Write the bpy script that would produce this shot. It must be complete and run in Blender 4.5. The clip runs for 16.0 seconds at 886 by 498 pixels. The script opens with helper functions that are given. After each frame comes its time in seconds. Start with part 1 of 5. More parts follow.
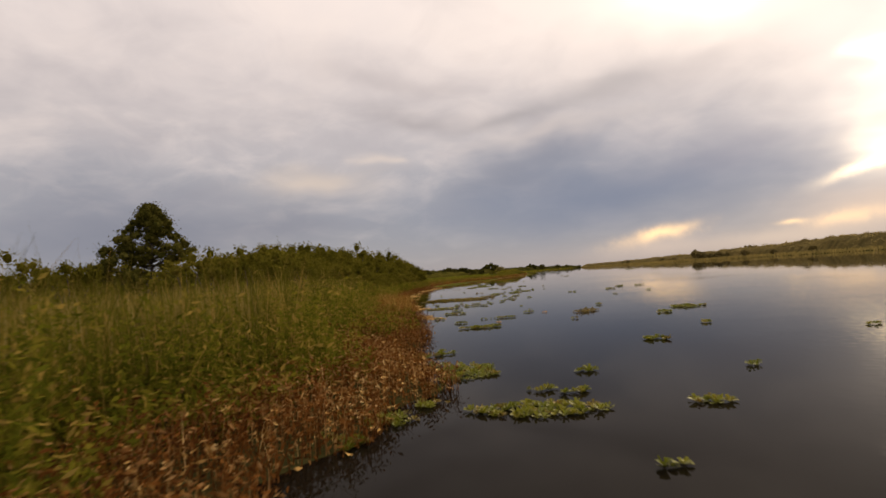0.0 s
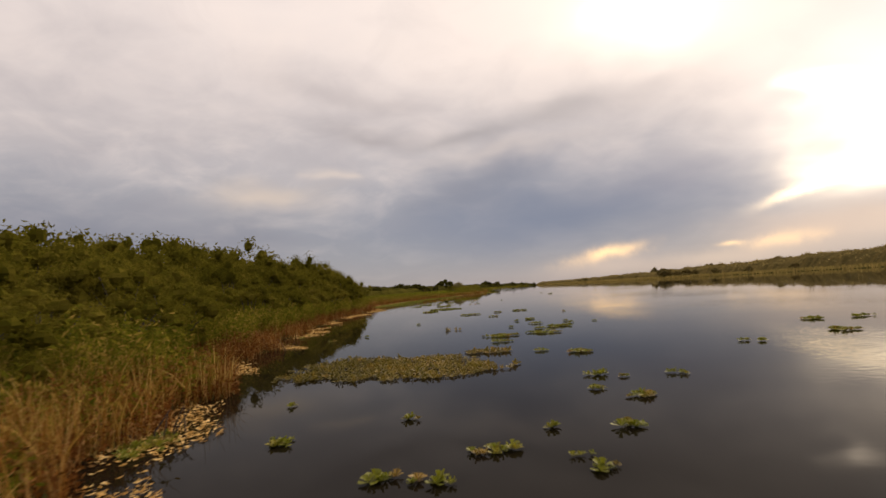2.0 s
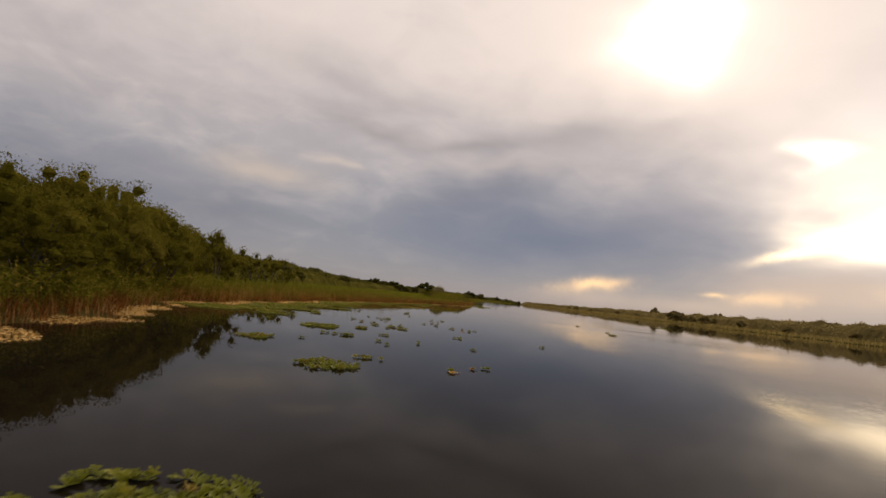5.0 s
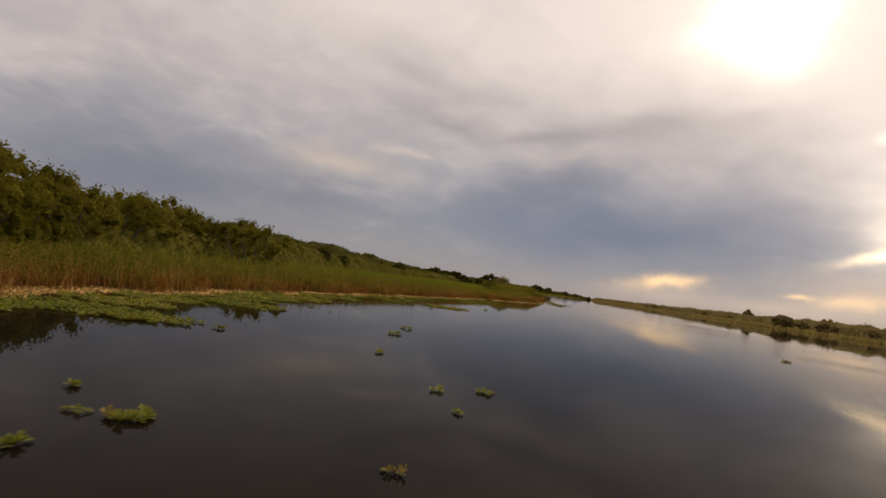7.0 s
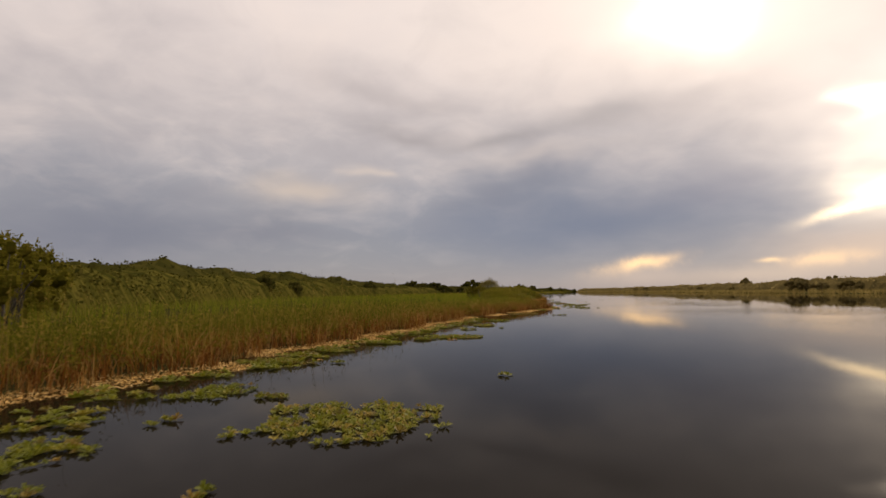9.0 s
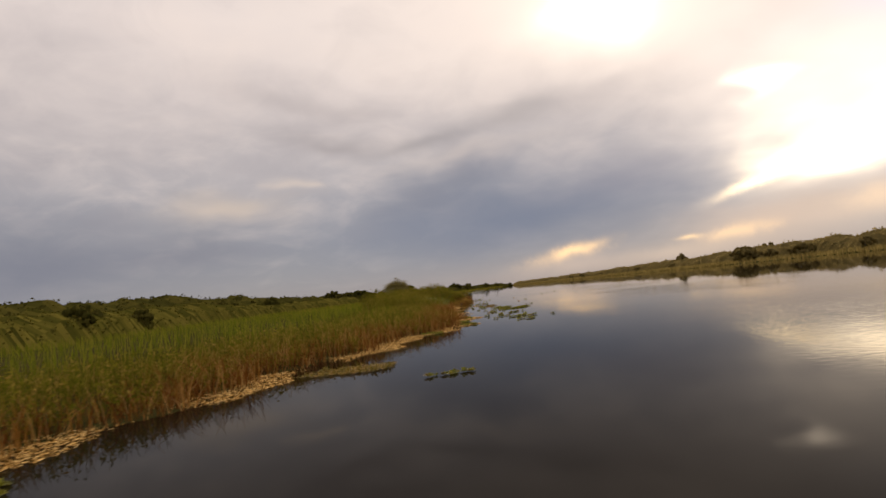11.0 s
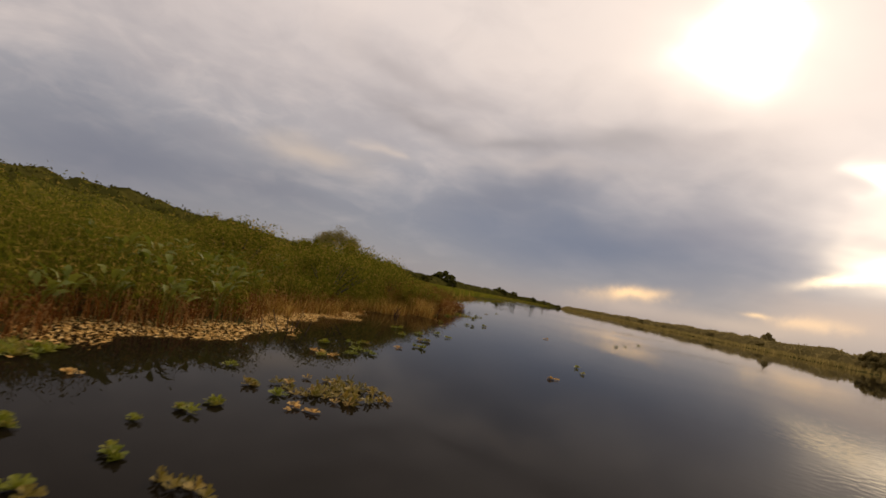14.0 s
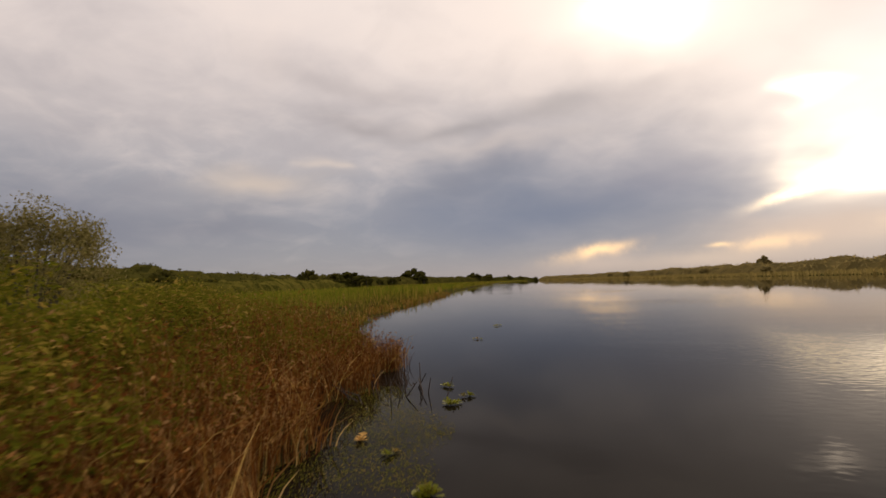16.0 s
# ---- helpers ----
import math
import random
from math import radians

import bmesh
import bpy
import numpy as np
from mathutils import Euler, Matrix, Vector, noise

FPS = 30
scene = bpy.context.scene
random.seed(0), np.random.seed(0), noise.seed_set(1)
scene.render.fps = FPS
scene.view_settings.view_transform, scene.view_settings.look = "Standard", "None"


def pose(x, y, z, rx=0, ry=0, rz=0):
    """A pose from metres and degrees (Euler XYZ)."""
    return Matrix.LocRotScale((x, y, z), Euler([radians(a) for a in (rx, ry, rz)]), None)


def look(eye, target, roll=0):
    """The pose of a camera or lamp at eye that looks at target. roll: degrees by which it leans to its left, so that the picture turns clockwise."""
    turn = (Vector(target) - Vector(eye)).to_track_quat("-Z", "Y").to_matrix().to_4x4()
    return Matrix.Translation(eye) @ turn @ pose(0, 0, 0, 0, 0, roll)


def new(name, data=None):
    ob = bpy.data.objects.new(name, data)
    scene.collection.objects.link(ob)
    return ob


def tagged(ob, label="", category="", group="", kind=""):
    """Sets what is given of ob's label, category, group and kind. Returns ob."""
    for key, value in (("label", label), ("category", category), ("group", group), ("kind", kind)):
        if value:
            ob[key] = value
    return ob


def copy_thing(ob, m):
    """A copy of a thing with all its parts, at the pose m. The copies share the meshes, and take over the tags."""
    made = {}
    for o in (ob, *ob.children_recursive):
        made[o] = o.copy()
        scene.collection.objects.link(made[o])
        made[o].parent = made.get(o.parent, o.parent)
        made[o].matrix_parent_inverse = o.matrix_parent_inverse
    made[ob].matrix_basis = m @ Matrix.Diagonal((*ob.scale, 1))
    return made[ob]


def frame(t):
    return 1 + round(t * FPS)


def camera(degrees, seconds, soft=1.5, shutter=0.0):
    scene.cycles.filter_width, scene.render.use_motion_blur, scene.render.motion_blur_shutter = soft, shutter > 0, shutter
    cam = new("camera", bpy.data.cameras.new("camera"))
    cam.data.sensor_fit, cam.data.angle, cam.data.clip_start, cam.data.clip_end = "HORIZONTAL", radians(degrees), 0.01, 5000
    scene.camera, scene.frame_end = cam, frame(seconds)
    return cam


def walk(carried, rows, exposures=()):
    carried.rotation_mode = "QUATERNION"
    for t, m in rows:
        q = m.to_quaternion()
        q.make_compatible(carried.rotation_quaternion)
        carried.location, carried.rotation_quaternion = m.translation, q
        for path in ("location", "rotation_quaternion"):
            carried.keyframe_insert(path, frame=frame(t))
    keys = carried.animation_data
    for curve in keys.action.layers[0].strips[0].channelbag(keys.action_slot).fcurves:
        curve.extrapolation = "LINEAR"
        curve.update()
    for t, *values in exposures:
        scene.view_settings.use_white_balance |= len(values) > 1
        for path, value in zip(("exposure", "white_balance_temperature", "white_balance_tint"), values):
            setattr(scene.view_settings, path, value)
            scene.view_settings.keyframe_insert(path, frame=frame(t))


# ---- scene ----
cam = camera(75.0, 16.0, soft=1.6, shutter=0.1)


def aim(x, y, z, yaw, pitch, roll):
    """Camera pose: yaw to the left, pitch up, roll about the line of sight, in degrees."""
    return pose(x, y, z, 0, 0, yaw) @ pose(0, 0, 0, 90 + pitch) @ pose(0, 0, 0, 0, 0, roll)


PATH = [
    (0.0, 0.00, 0.00, 1.674, 13.09, 2.72, -4.20),
    (0.5, -1.63, 6.74, 1.674, 11.61, 4.13, -4.77),
    (1.0, -3.02, 13.43, 1.580, 10.55, 3.21, -3.19),
    (1.5, -4.21, 19.98, 1.590, 9.52, 3.46, -4.24),
    (2.0, -5.33, 26.42, 1.552, 8.35, 4.08, -3.77),
    (2.5, -6.48, 33.27, 1.548, 7.47, 2.43, -2.32),
    (3.0, -7.36, 39.90, 1.615, 5.43, 4.26, -4.05),
    (5.5, -10.53, 76.60, 1.635, 8.55, 4.35, 8.04),
    (6.0, -11.10, 83.34, 1.613, 10.97, 2.43, 8.36),
    (6.5, -12.12, 89.95, 1.642, 13.10, 4.01, 9.79),
    (7.0, -13.01, 96.74, 1.634, 13.73, 2.95, 7.71),
    (7.5, -14.32, 103.54, 1.564, 14.09, 3.86, 6.55),
    (8.0, -15.45, 109.90, 1.571, 14.11, 3.42, 4.63),
    (8.5, -16.50, 116.01, 1.607, 13.52, 3.35, 3.13),
    (9.0, -17.63, 122.53, 1.644, 11.43, 4.29, -0.62),
    (9.5, -18.92, 129.29, 1.576, 9.05, 2.70, -3.29),
    (10.0, -18.65, 136.65, 1.606, 6.74, 4.12, -7.13),
    (12.5, -14.07, 173.12, 1.594, 0.45, 3.99, -2.24),
    (13.0, -14.28, 180.08, 1.592, 3.11, 3.50, 2.62),
    (13.5, -14.54, 186.83, 1.592, 6.63, 2.62, 6.40),
    (14.0, -15.19, 193.79, 1.539, 10.90, 3.50, 10.87),
    (14.5, -15.78, 200.29, 1.477, 12.68, 2.26, 9.36),
    (15.0, -16.44, 206.95, 1.598, 12.20, 3.47, 9.38),
    (15.5, -17.19, 213.89, 1.652, 9.58, 3.09, 5.34),
    (16.0, -18.12, 220.98, 1.647, 7.49, 3.31, -2.06),
]
walk(cam, [(t, aim(x, y, z, yaw, pitch, roll)) for t, x, y, z, yaw, pitch, roll in PATH],
     exposures=[(0.0, 0.28, 7480, 17.0), (1.5, 0.28, 7480, 17.0), (3.0, 0.20, 7480, 17.0), (6.0, 0.0, 7480, 17.0), (9.5, 0.17, 7480, 17.0),
                (12.5, 0.08, 7480, 17.0), (14.5, 0.04, 7480, 17.0), (16.0, 0.17, 7480, 17.0)])

# ---------------------------------------------------------------- sky and sun
SUN_AZ, SUN_EL = 18.0, 32.0
world = bpy.data.worlds.new("evening_sky")
scene.world = world
world.use_nodes = True
wt = world.node_tree
wt.nodes.clear()


def wmath(op, a, b=None, c=None, clamp=False):
    n = wt.nodes.new("ShaderNodeMath")
    n.operation, n.use_clamp = op, clamp
    for i, v in enumerate((a, b, c)):
        if v is None:
            continue
        if isinstance(v, (int, float)):
            n.inputs[i].default_value = v
        else:
            wt.links.new(v, n.inputs[i])
    return n.outputs[0]


def wnoise(vec, scale, detail, rough=0.55, warp=0.0):
    n = wt.nodes.new("ShaderNodeTexNoise")
    n.inputs["Scale"].default_value, n.inputs["Detail"].default_value = scale, detail
    n.inputs["Roughness"].default_value, n.inputs["Distortion"].default_value = rough, warp
    wt.links.new(vec, n.inputs["Vector"])
    return n


def wmix(fac, a, b):
    n = wt.nodes.new("ShaderNodeMix")
    n.data_type = "RGBA"
    for i, v in ((0, fac), (6, a), (7, b)):
        if isinstance(v, (int, float)):
            n.inputs[i].default_value = v
        elif isinstance(v, tuple):
            n.inputs[i].default_value = (*v, 1)
        else:
            wt.links.new(v, n.inputs[i])
    return n.outputs[2]


tc = wt.nodes.new("ShaderNodeTexCoord")
sep = wt.nodes.new("ShaderNodeSeparateXYZ")
wt.links.new(tc.outputs["Generated"], sep.inputs[0])
dx, dy, dz = sep.outputs
az_raw = wmath("MULTIPLY", wmath("ARCTAN2", dx, dy), 57.2958)
el_raw = wmath("MULTIPLY", wmath("ARCSINE", dz), 57.2958)
# cloud sheet seen in perspective: a flat layer high above the river
flat = wt.nodes.new("ShaderNodeCombineXYZ")
lift = wmath("ADD", wmath("MAXIMUM", dz, 0.0), 0.30)
wt.links.new(wmath("DIVIDE", dx, lift), flat.inputs[0])
wt.links.new(wmath("DIVIDE", dy, lift), flat.inputs[1])
sheet = flat.outputs[0]
warp_a = wnoise(sheet, 2.2, 3, 0.5)
warp_b = wnoise(sheet, 3.0, 6, 0.52, 0.4)
warp_c = wnoise(sheet, 5.5, 5, 0.55, 0.8)
ws = wt.nodes.new("ShaderNodeSeparateColor")
wt.links.new(warp_a.outputs["Color"], ws.inputs[0])
damp = wmath("MINIMUM", wmath("MULTIPLY", el_raw, 0.09), 1.0, clamp=True)
az = wmath("ADD", az_raw, wmath("MULTIPLY", wmath("SUBTRACT", ws.outputs[0], 0.5), wmath("MULTIPLY", damp, 17.0)))
el = wmath("ADD", el_raw, wmath("MULTIPLY", wmath("SUBTRACT", ws.outputs[1], 0.5), wmath("MULTIPLY", damp, 7.0)))


def puff(a0, e0, wa, we, lean=0.0, a=None, e=None):
    """A soft patch of sky about bearing a0 and height e0, in degrees."""
    u = wmath("SUBTRACT", az if a is None else a, a0)
    v = wmath("SUBTRACT", wmath("SUBTRACT", el if e is None else e, e0), wmath("MULTIPLY", u, lean))
    r = wmath("ADD", wmath("POWER", wmath("ABSOLUTE", wmath("DIVIDE", u, wa)), 2.0), wmath("POWER", wmath("ABSOLUTE", wmath("DIVIDE", v, we)), 2.0))
    return wmath("EXPONENT", wmath("MULTIPLY", r, -1.0))


def paint(base, colour, patch, amount):
    return wmix(wmath("MULTIPLY", patch, amount, clamp=True), base, colour)


sky = wt.nodes.new("ShaderNodeTexSky")
sky.sky_type, sky.sun_disc = "NISHITA", False
sky.sun_elevation, sky.sun_rotation = radians(SUN_EL), radians(SUN_AZ)
sky_dim = wt.nodes.new("ShaderNodeVectorMath")
sky_dim.operation = "SCALE"
sky_dim.inputs[3].default_value = 0.10
wt.links.new(sky.outputs[0], sky_dim.inputs[0])

grad = wt.nodes.new("ShaderNodeValToRGB")
wt.links.new(wmath("DIVIDE", el, 60.0, clamp=True), grad.inputs[0])
ramp = grad.color_ramp
ramp.elements[0].position, ramp.elements[0].color = 0.0, (0.222, 0.246, 0.30, 1)
ramp.elements[1].position, ramp.elements[1].color = 1.0, (0.60, 0.60, 0.62, 1)
for pos, col in ((0.10, (0.235, 0.262, 0.322, 1)), (0.18, (0.345, 0.36, 0.405, 1)), (0.27, (0.455, 0.45, 0.475, 1)), (0.36, (0.60, 0.58, 0.59, 1)), (0.45, (0.70, 0.675, 0.68, 1))):
    el_ = ramp.elements.new(pos)
    el_.color = col
c = wmix(0.90, sky_dim.outputs[0], grad.outputs[0])
# billows of the cloud sheet
mott = wmath("SUBTRACT", warp_b.outputs["Fac"], 0.5)
c = paint(c, (0.74, 0.70, 0.69), wmath("MULTIPLY", wmath("MAXIMUM", mott, 0.0), 1.9), damp)
c = paint(c, (0.31, 0.32, 0.37), wmath("MULTIPLY", wmath("MAXIMUM", wmath("MULTIPLY", mott, -1.0), 0.0), 2.0), damp)
fleece = wmath("SUBTRACT", warp_c.outputs["Fac"], 0.5)
c = paint(c, (0.78, 0.74, 0.73), wmath("MULTIPLY", wmath("MAXIMUM", fleece, 0.0), 0.7), damp)
c = paint(c, (0.30, 0.31, 0.36), wmath("MULTIPLY", wmath("MAXIMUM", wmath("MULTIPLY", fleece, -1.0), 0.0), 0.8), damp)
# slate rain bank ahead, its crest, and low on the land side
c = paint(c, (0.158, 0.206, 0.300), puff(3, 6.6, 20, 4.6, 0.02), 0.90)
c = paint(c, (0.185, 0.22, 0.295), puff(-6, 9.6, 7.0, 2.2, 0.05), 0.7)
c = paint(c, (0.25, 0.275, 0.35), puff(14, 9.6, 8.0, 2.4, 0.10), 0.6)
c = paint(c, (0.175, 0.205, 0.272), puff(-42, 5.6, 10, 4.2), 0.85)
c = paint(c, (0.195, 0.22, 0.28), puff(-29, 6.0, 7, 2.4), 0.6)
# pale lumps
c = paint(c, (0.52, 0.485, 0.455), puff(-25, 10.2, 4.5, 1.5, 0.05), 0.85)
c = paint(c, (0.60, 0.56, 0.53), puff(-19.0, 12.6, 1.0, 0.6), 0.6)
c = paint(c, (0.55, 0.53, 0.53), puff(-1, 12.6, 8, 0.9, 0.05), 0.5)
# darker wisps that hang like a garland
c = paint(c, (0.31, 0.315, 0.35), puff(-14, 15.8, 5, 0.9, -0.20), 0.75)
c = paint(c, (0.29, 0.30, 0.335), puff(-4, 14.4, 5.0, 0.8, 0.02), 0.75)
c = paint(c, (0.30, 0.31, 0.345), puff(4.0, 15.9, 5.0, 1.3, 0.08), 0.7)
c = paint(c, (0.36, 0.36, 0.395), puff(-17, 19.4, 6, 1.0, -0.2), 0.55)
c = paint(c, (0.36, 0.36, 0.40), puff(13, 17.2, 6, 0.9, 0.20), 0.5)
# bright part of the sheet, where the sun stands behind it
c = paint(c, (0.86, 0.82, 0.79), puff(12, 27, 26, 8), 0.85)
c = paint(c, (1.06, 1.01, 0.96), puff(33.5, 14, 11.5, 8.5), 0.9)
c = paint(c, (1.15, 1.08, 1.0), puff(15, 25.5, 9.0, 6.5), 0.75)
c = paint(c, (3.2, 3.0, 2.7), puff(13.5, 26.6, 2.7, 3.2), 1.0)
c = paint(c, (0.78, 0.82, 0.94), puff(39, 19, 5.5, 4.5), 0.9)
c = paint(c, (3.6, 3.3, 2.8), puff(26.4, 15.0, 1.1, 1.1), 0.8)
c = paint(c, (1.75, 1.6, 1.36), puff(31.8, 10.8, 5.5, 3.2), 0.65)
c = paint(c, (4.6, 4.0, 2.9), puff(33.0, 8.9, 5.5, 1.7, 0.14), 1.0)
# gold breaks close to the horizon, with ragged edges
rag = wt.nodes.new("ShaderNodeSeparateColor")
wt.links.new(wnoise(tc.outputs["Generated"], 14.0, 5, 0.6).outputs["Color"], rag.inputs[0])
az_r = wmath("ADD", az_raw, wmath("MULTIPLY", wmath("SUBTRACT", rag.outputs[0], 0.5), 7.0))
el_r = wmath("ADD", el_raw, wmath("MULTIPLY", wmath("SUBTRACT", rag.outputs[1], 0.5), 1.3))
c = paint(c, (0.64, 0.54, 0.46), puff(25.5, 3.4, 7, 2.0, 0.05), 0.75)
c = paint(c, (2.3, 1.9, 1.25), puff(25.0, 6.7, 3.0, 0.42, 0.24, az_raw, el_r), 1.0)
c = paint(c, (1.15, 0.84, 0.50), puff(7.6, 2.45, 3.0, 0.60, 0.15, az_r, el_r), 1.0)
c = paint(c, (0.56, 0.49, 0.44), puff(7.6, 1.3, 4.5, 0.9, 0.05, az_r, el_raw), 0.6)
c = paint(c, (1.0, 0.77, 0.50), puff(18.2, 2.45, 0.9, 0.22, 0.05, az_raw, el_r), 0.9)
c = paint(c, (0.95, 0.73, 0.50), puff(22.0, 2.4, 2.2, 0.6, 0.10, az_r, el_r), 0.9)
c = paint(c, (0.95, 0.76, 0.56), puff(34.5, 4.0, 4.0, 1.2, 0.10, az_r, el_r), 0.75)
c = paint(c, (0.62, 0.54, 0.46), puff(17.5, 1.2, 6.0, 0.7, 0.03, az_r, el_r), 0.6)
out = wt.nodes.new("ShaderNodeOutputWorld")
bg = wt.nodes.new("ShaderNodeBackground")
wt.links.new(c, bg.inputs[0])
bg.inputs[1].default_value = 1.0
wt.links.new(bg.outputs[0], out.inputs[0])

sun_data = bpy.data.lights.new("sun", "SUN")
sun_data.energy, sun_data.angle, sun_data.color = 1.7, radians(11), (1.0, 0.88, 0.72)
sun = new("sun", sun_data)
sa, se = radians(SUN_AZ), radians(SUN_EL)
to_sun = Vector((math.sin(sa) * math.cos(se), math.cos(sa) * math.cos(se), math.sin(se)))
sun.matrix_world = look(to_sun * 50, (0, 0, 0))

# ---------------------------------------------------------------- materials
def material(name):
    m = bpy.data.materials.new(name)
    m.use_nodes = True
    nt = m.node_tree
    nt.nodes.clear()
    o = nt.nodes.new("ShaderNodeOutputMaterial")
    return m, nt, o


def ramp_node(nt, stops, source):
    r = nt.nodes.new("ShaderNodeValToRGB")
    r.color_ramp.elements[0].position, r.color_ramp.elements[0].color = stops[0][0], (*stops[0][1], 1)
    r.color_ramp.elements[1].position, r.color_ramp.elements[1].color = stops[-1][0], (*stops[-1][1], 1)
    for p, col in stops[1:-1]:
        e = r.color_ramp.elements.new(p)
        e.color = (*col, 1)
    nt.links.new(source, r.inputs[0])
    return r.outputs[0]


def leafy(name, stops, rough=0.6, through_light=0.42, patch=0.25, per_object=False):
    """Leaf stuff: a colour for each leaf, larger patches of tone, some light let through."""
    stops = [(q, (r * 1.19, g * 0.98, b * 0.62)) for q, (r, g, b) in stops]
    m, nt, o = material(name)
    geo = nt.nodes.new("ShaderNodeNewGeometry")
    if per_object:
        info = nt.nodes.new("ShaderNodeObjectInfo")
        mixr = nt.nodes.new("ShaderNodeMath")
        mixr.operation = "MULTIPLY_ADD"
        mixr.inputs[1].default_value = 0.5
        half = nt.nodes.new("ShaderNodeMath")
        half.operation = "MULTIPLY"
        half.inputs[1].default_value = 0.5
        nt.links.new(info.outputs["Random"], half.inputs[0])
        nt.links.new(geo.outputs["Random Per Island"], mixr.inputs[0])
        nt.links.new(half.outputs[0], mixr.inputs[2])
        rnd = mixr.outputs[0]
    else:
        rnd = geo.outputs["Random Per Island"]
    big = nt.nodes.new("ShaderNodeTexNoise")
    big.inputs["Scale"].default_value, big.inputs["Detail"].default_value = 0.35, 3
    nt.links.new(geo.outputs["Position"], big.inputs["Vector"])
    fine = nt.nodes.new("ShaderNodeTexNoise")
    fine.inputs["Scale"].default_value, fine.inputs["Detail"].default_value = 22, 2
    nt.links.new(geo.outputs["Position"], fine.inputs["Vector"])
    add = nt.nodes.new("ShaderNodeMath")
    add.operation = "MULTIPLY_ADD"
    add.inputs[1].default_value = patch * 2
    nt.links.new(big.outputs["Fac"], add.inputs[0])
    sub = nt.nodes.new("ShaderNodeMath")
    sub.operation = "SUBTRACT"
    sub.inputs[1].default_value = patch
    nt.links.new(rnd, sub.inputs[0])
    nt.links.new(sub.outputs[0], add.inputs[2])
    add2 = nt.nodes.new("ShaderNodeMath")
    add2.operation = "MULTIPLY_ADD"
    add2.inputs[1].default_value = 0.16
    nt.links.new(fine.outputs["Fac"], add2.inputs[0])
    nt.links.new(add.outputs[0], add2.inputs[2])
    col = ramp_node(nt, stops, add2.outputs[0])
    if rough < 0.6:
        bs = nt.nodes.new("ShaderNodeBsdfPrincipled")
        bs.inputs["Roughness"].default_value = rough
        bs.inputs["Specular IOR Level"].default_value = 0.2
        nt.links.new(col, bs.inputs["Base Color"])
    else:
        bs = nt.nodes.new("ShaderNodeBsdfDiffuse")
        nt.links.new(col, bs.inputs["Color"])
    tr = nt.nodes.new("ShaderNodeBsdfTranslucent")
    nt.links.new(col, tr.inputs[0])
    mx = nt.nodes.new("ShaderNodeMixShader")
    mx.inputs[0].default_value = through_light
    nt.links.new(bs.outputs[0], mx.inputs[1])
    nt.links.new(tr.outputs[0], mx.inputs[2])
    nt.links.new(mx.outputs[0], o.inputs[0])
    return m


M_REED = leafy("reed_green", [(0.0, (0.044, 0.054, 0.012)), (0.45, (0.092, 0.110, 0.020)), (0.8, (0.15, 0.152, 0.042)), (1.0, (0.28, 0.22, 0.09))])
M_MARSH = leafy("marsh_grass", [(0.0, (0.072, 0.112, 0.014)), (0.5, (0.118, 0.172, 0.024)), (1.0, (0.19, 0.22, 0.045))])
M_SEED = leafy("seed_head", [(0.0, (0.13, 0.115, 0.050)), (0.5, (0.23, 0.205, 0.10)), (1.0, (0.36, 0.32, 0.18))], 0.8, 0.4)
M_DEAD = leafy("dead_reed", [(0.0, (0.08, 0.042, 0.015)), (0.35, (0.18, 0.092, 0.030)), (0.7, (0.28, 0.165, 0.055)), (1.0, (0.42, 0.30, 0.15))], 0.8, 0.2)
M_GOLD = leafy("golden_reed", [(0.0, (0.09, 0.062, 0.020)), (0.35, (0.22, 0.155, 0.048)), (0.7, (0.36, 0.265, 0.090)), (1.0, (0.50, 0.41, 0.20))], 0.8, 0.3)
M_RUST = leafy("rusty_weed", [(0.0, (0.050, 0.026, 0.014)), (0.4, (0.115, 0.050, 0.020)), (0.75, (0.20, 0.095, 0.036)), (1.0, (0.32, 0.22, 0.13))], 0.8, 0.2)
M_HERB = leafy("smartweed", [(0.0, (0.050, 0.070, 0.012)), (0.5, (0.115, 0.145, 0.024)), (0.85, (0.19, 0.20, 0.04)), (1.0, (0.30, 0.25, 0.09))])
M_LITTER = leafy("leaf_litter", [(0.0, (0.14, 0.085, 0.035)), (0.4, (0.38, 0.26, 0.12)), (0.75, (0.54, 0.41, 0.22)), (1.0, (0.66, 0.55, 0.36))], 0.8, 0.1)
M_LETTUCE = leafy("water_lettuce_leaf", [(0.0, (0.062, 0.088, 0.012)), (0.45, (0.138, 0.186, 0.024)), (0.8, (0.205, 0.245, 0.038)), (1.0, (0.31, 0.27, 0.08))], 0.55, 0.3, 0.12, True)
M_BRONZE = leafy("bronze_floating_leaf", [(0.0, (0.055, 0.052, 0.012)), (0.4, (0.125, 0.122, 0.026)), (0.75, (0.21, 0.18, 0.046)), (1.0, (0.36, 0.27, 0.12))], 0.55, 0.25, 0.12, True)
M_WILLOW = leafy("willow_leaf", [(0.0, (0.050, 0.056, 0.012)), (0.5, (0.104, 0.114, 0.022)), (1.0, (0.18, 0.178, 0.046))], 0.65, 0.42, 0.15, True)
M_DARKLEAF = leafy("dark_leaf", [(0.0, (0.026, 0.034, 0.013)), (0.5, (0.050, 0.058, 0.021)), (1.0, (0.088, 0.092, 0.034))], 0.7, 0.2, 0.15, True)
M_SCRUB = leafy("scrub_leaf", [(0.0, (0.036, 0.045, 0.014)), (0.5, (0.070, 0.080, 0.024)), (1.0, (0.115, 0.12, 0.040))], 0.7, 0.2, 0.15)
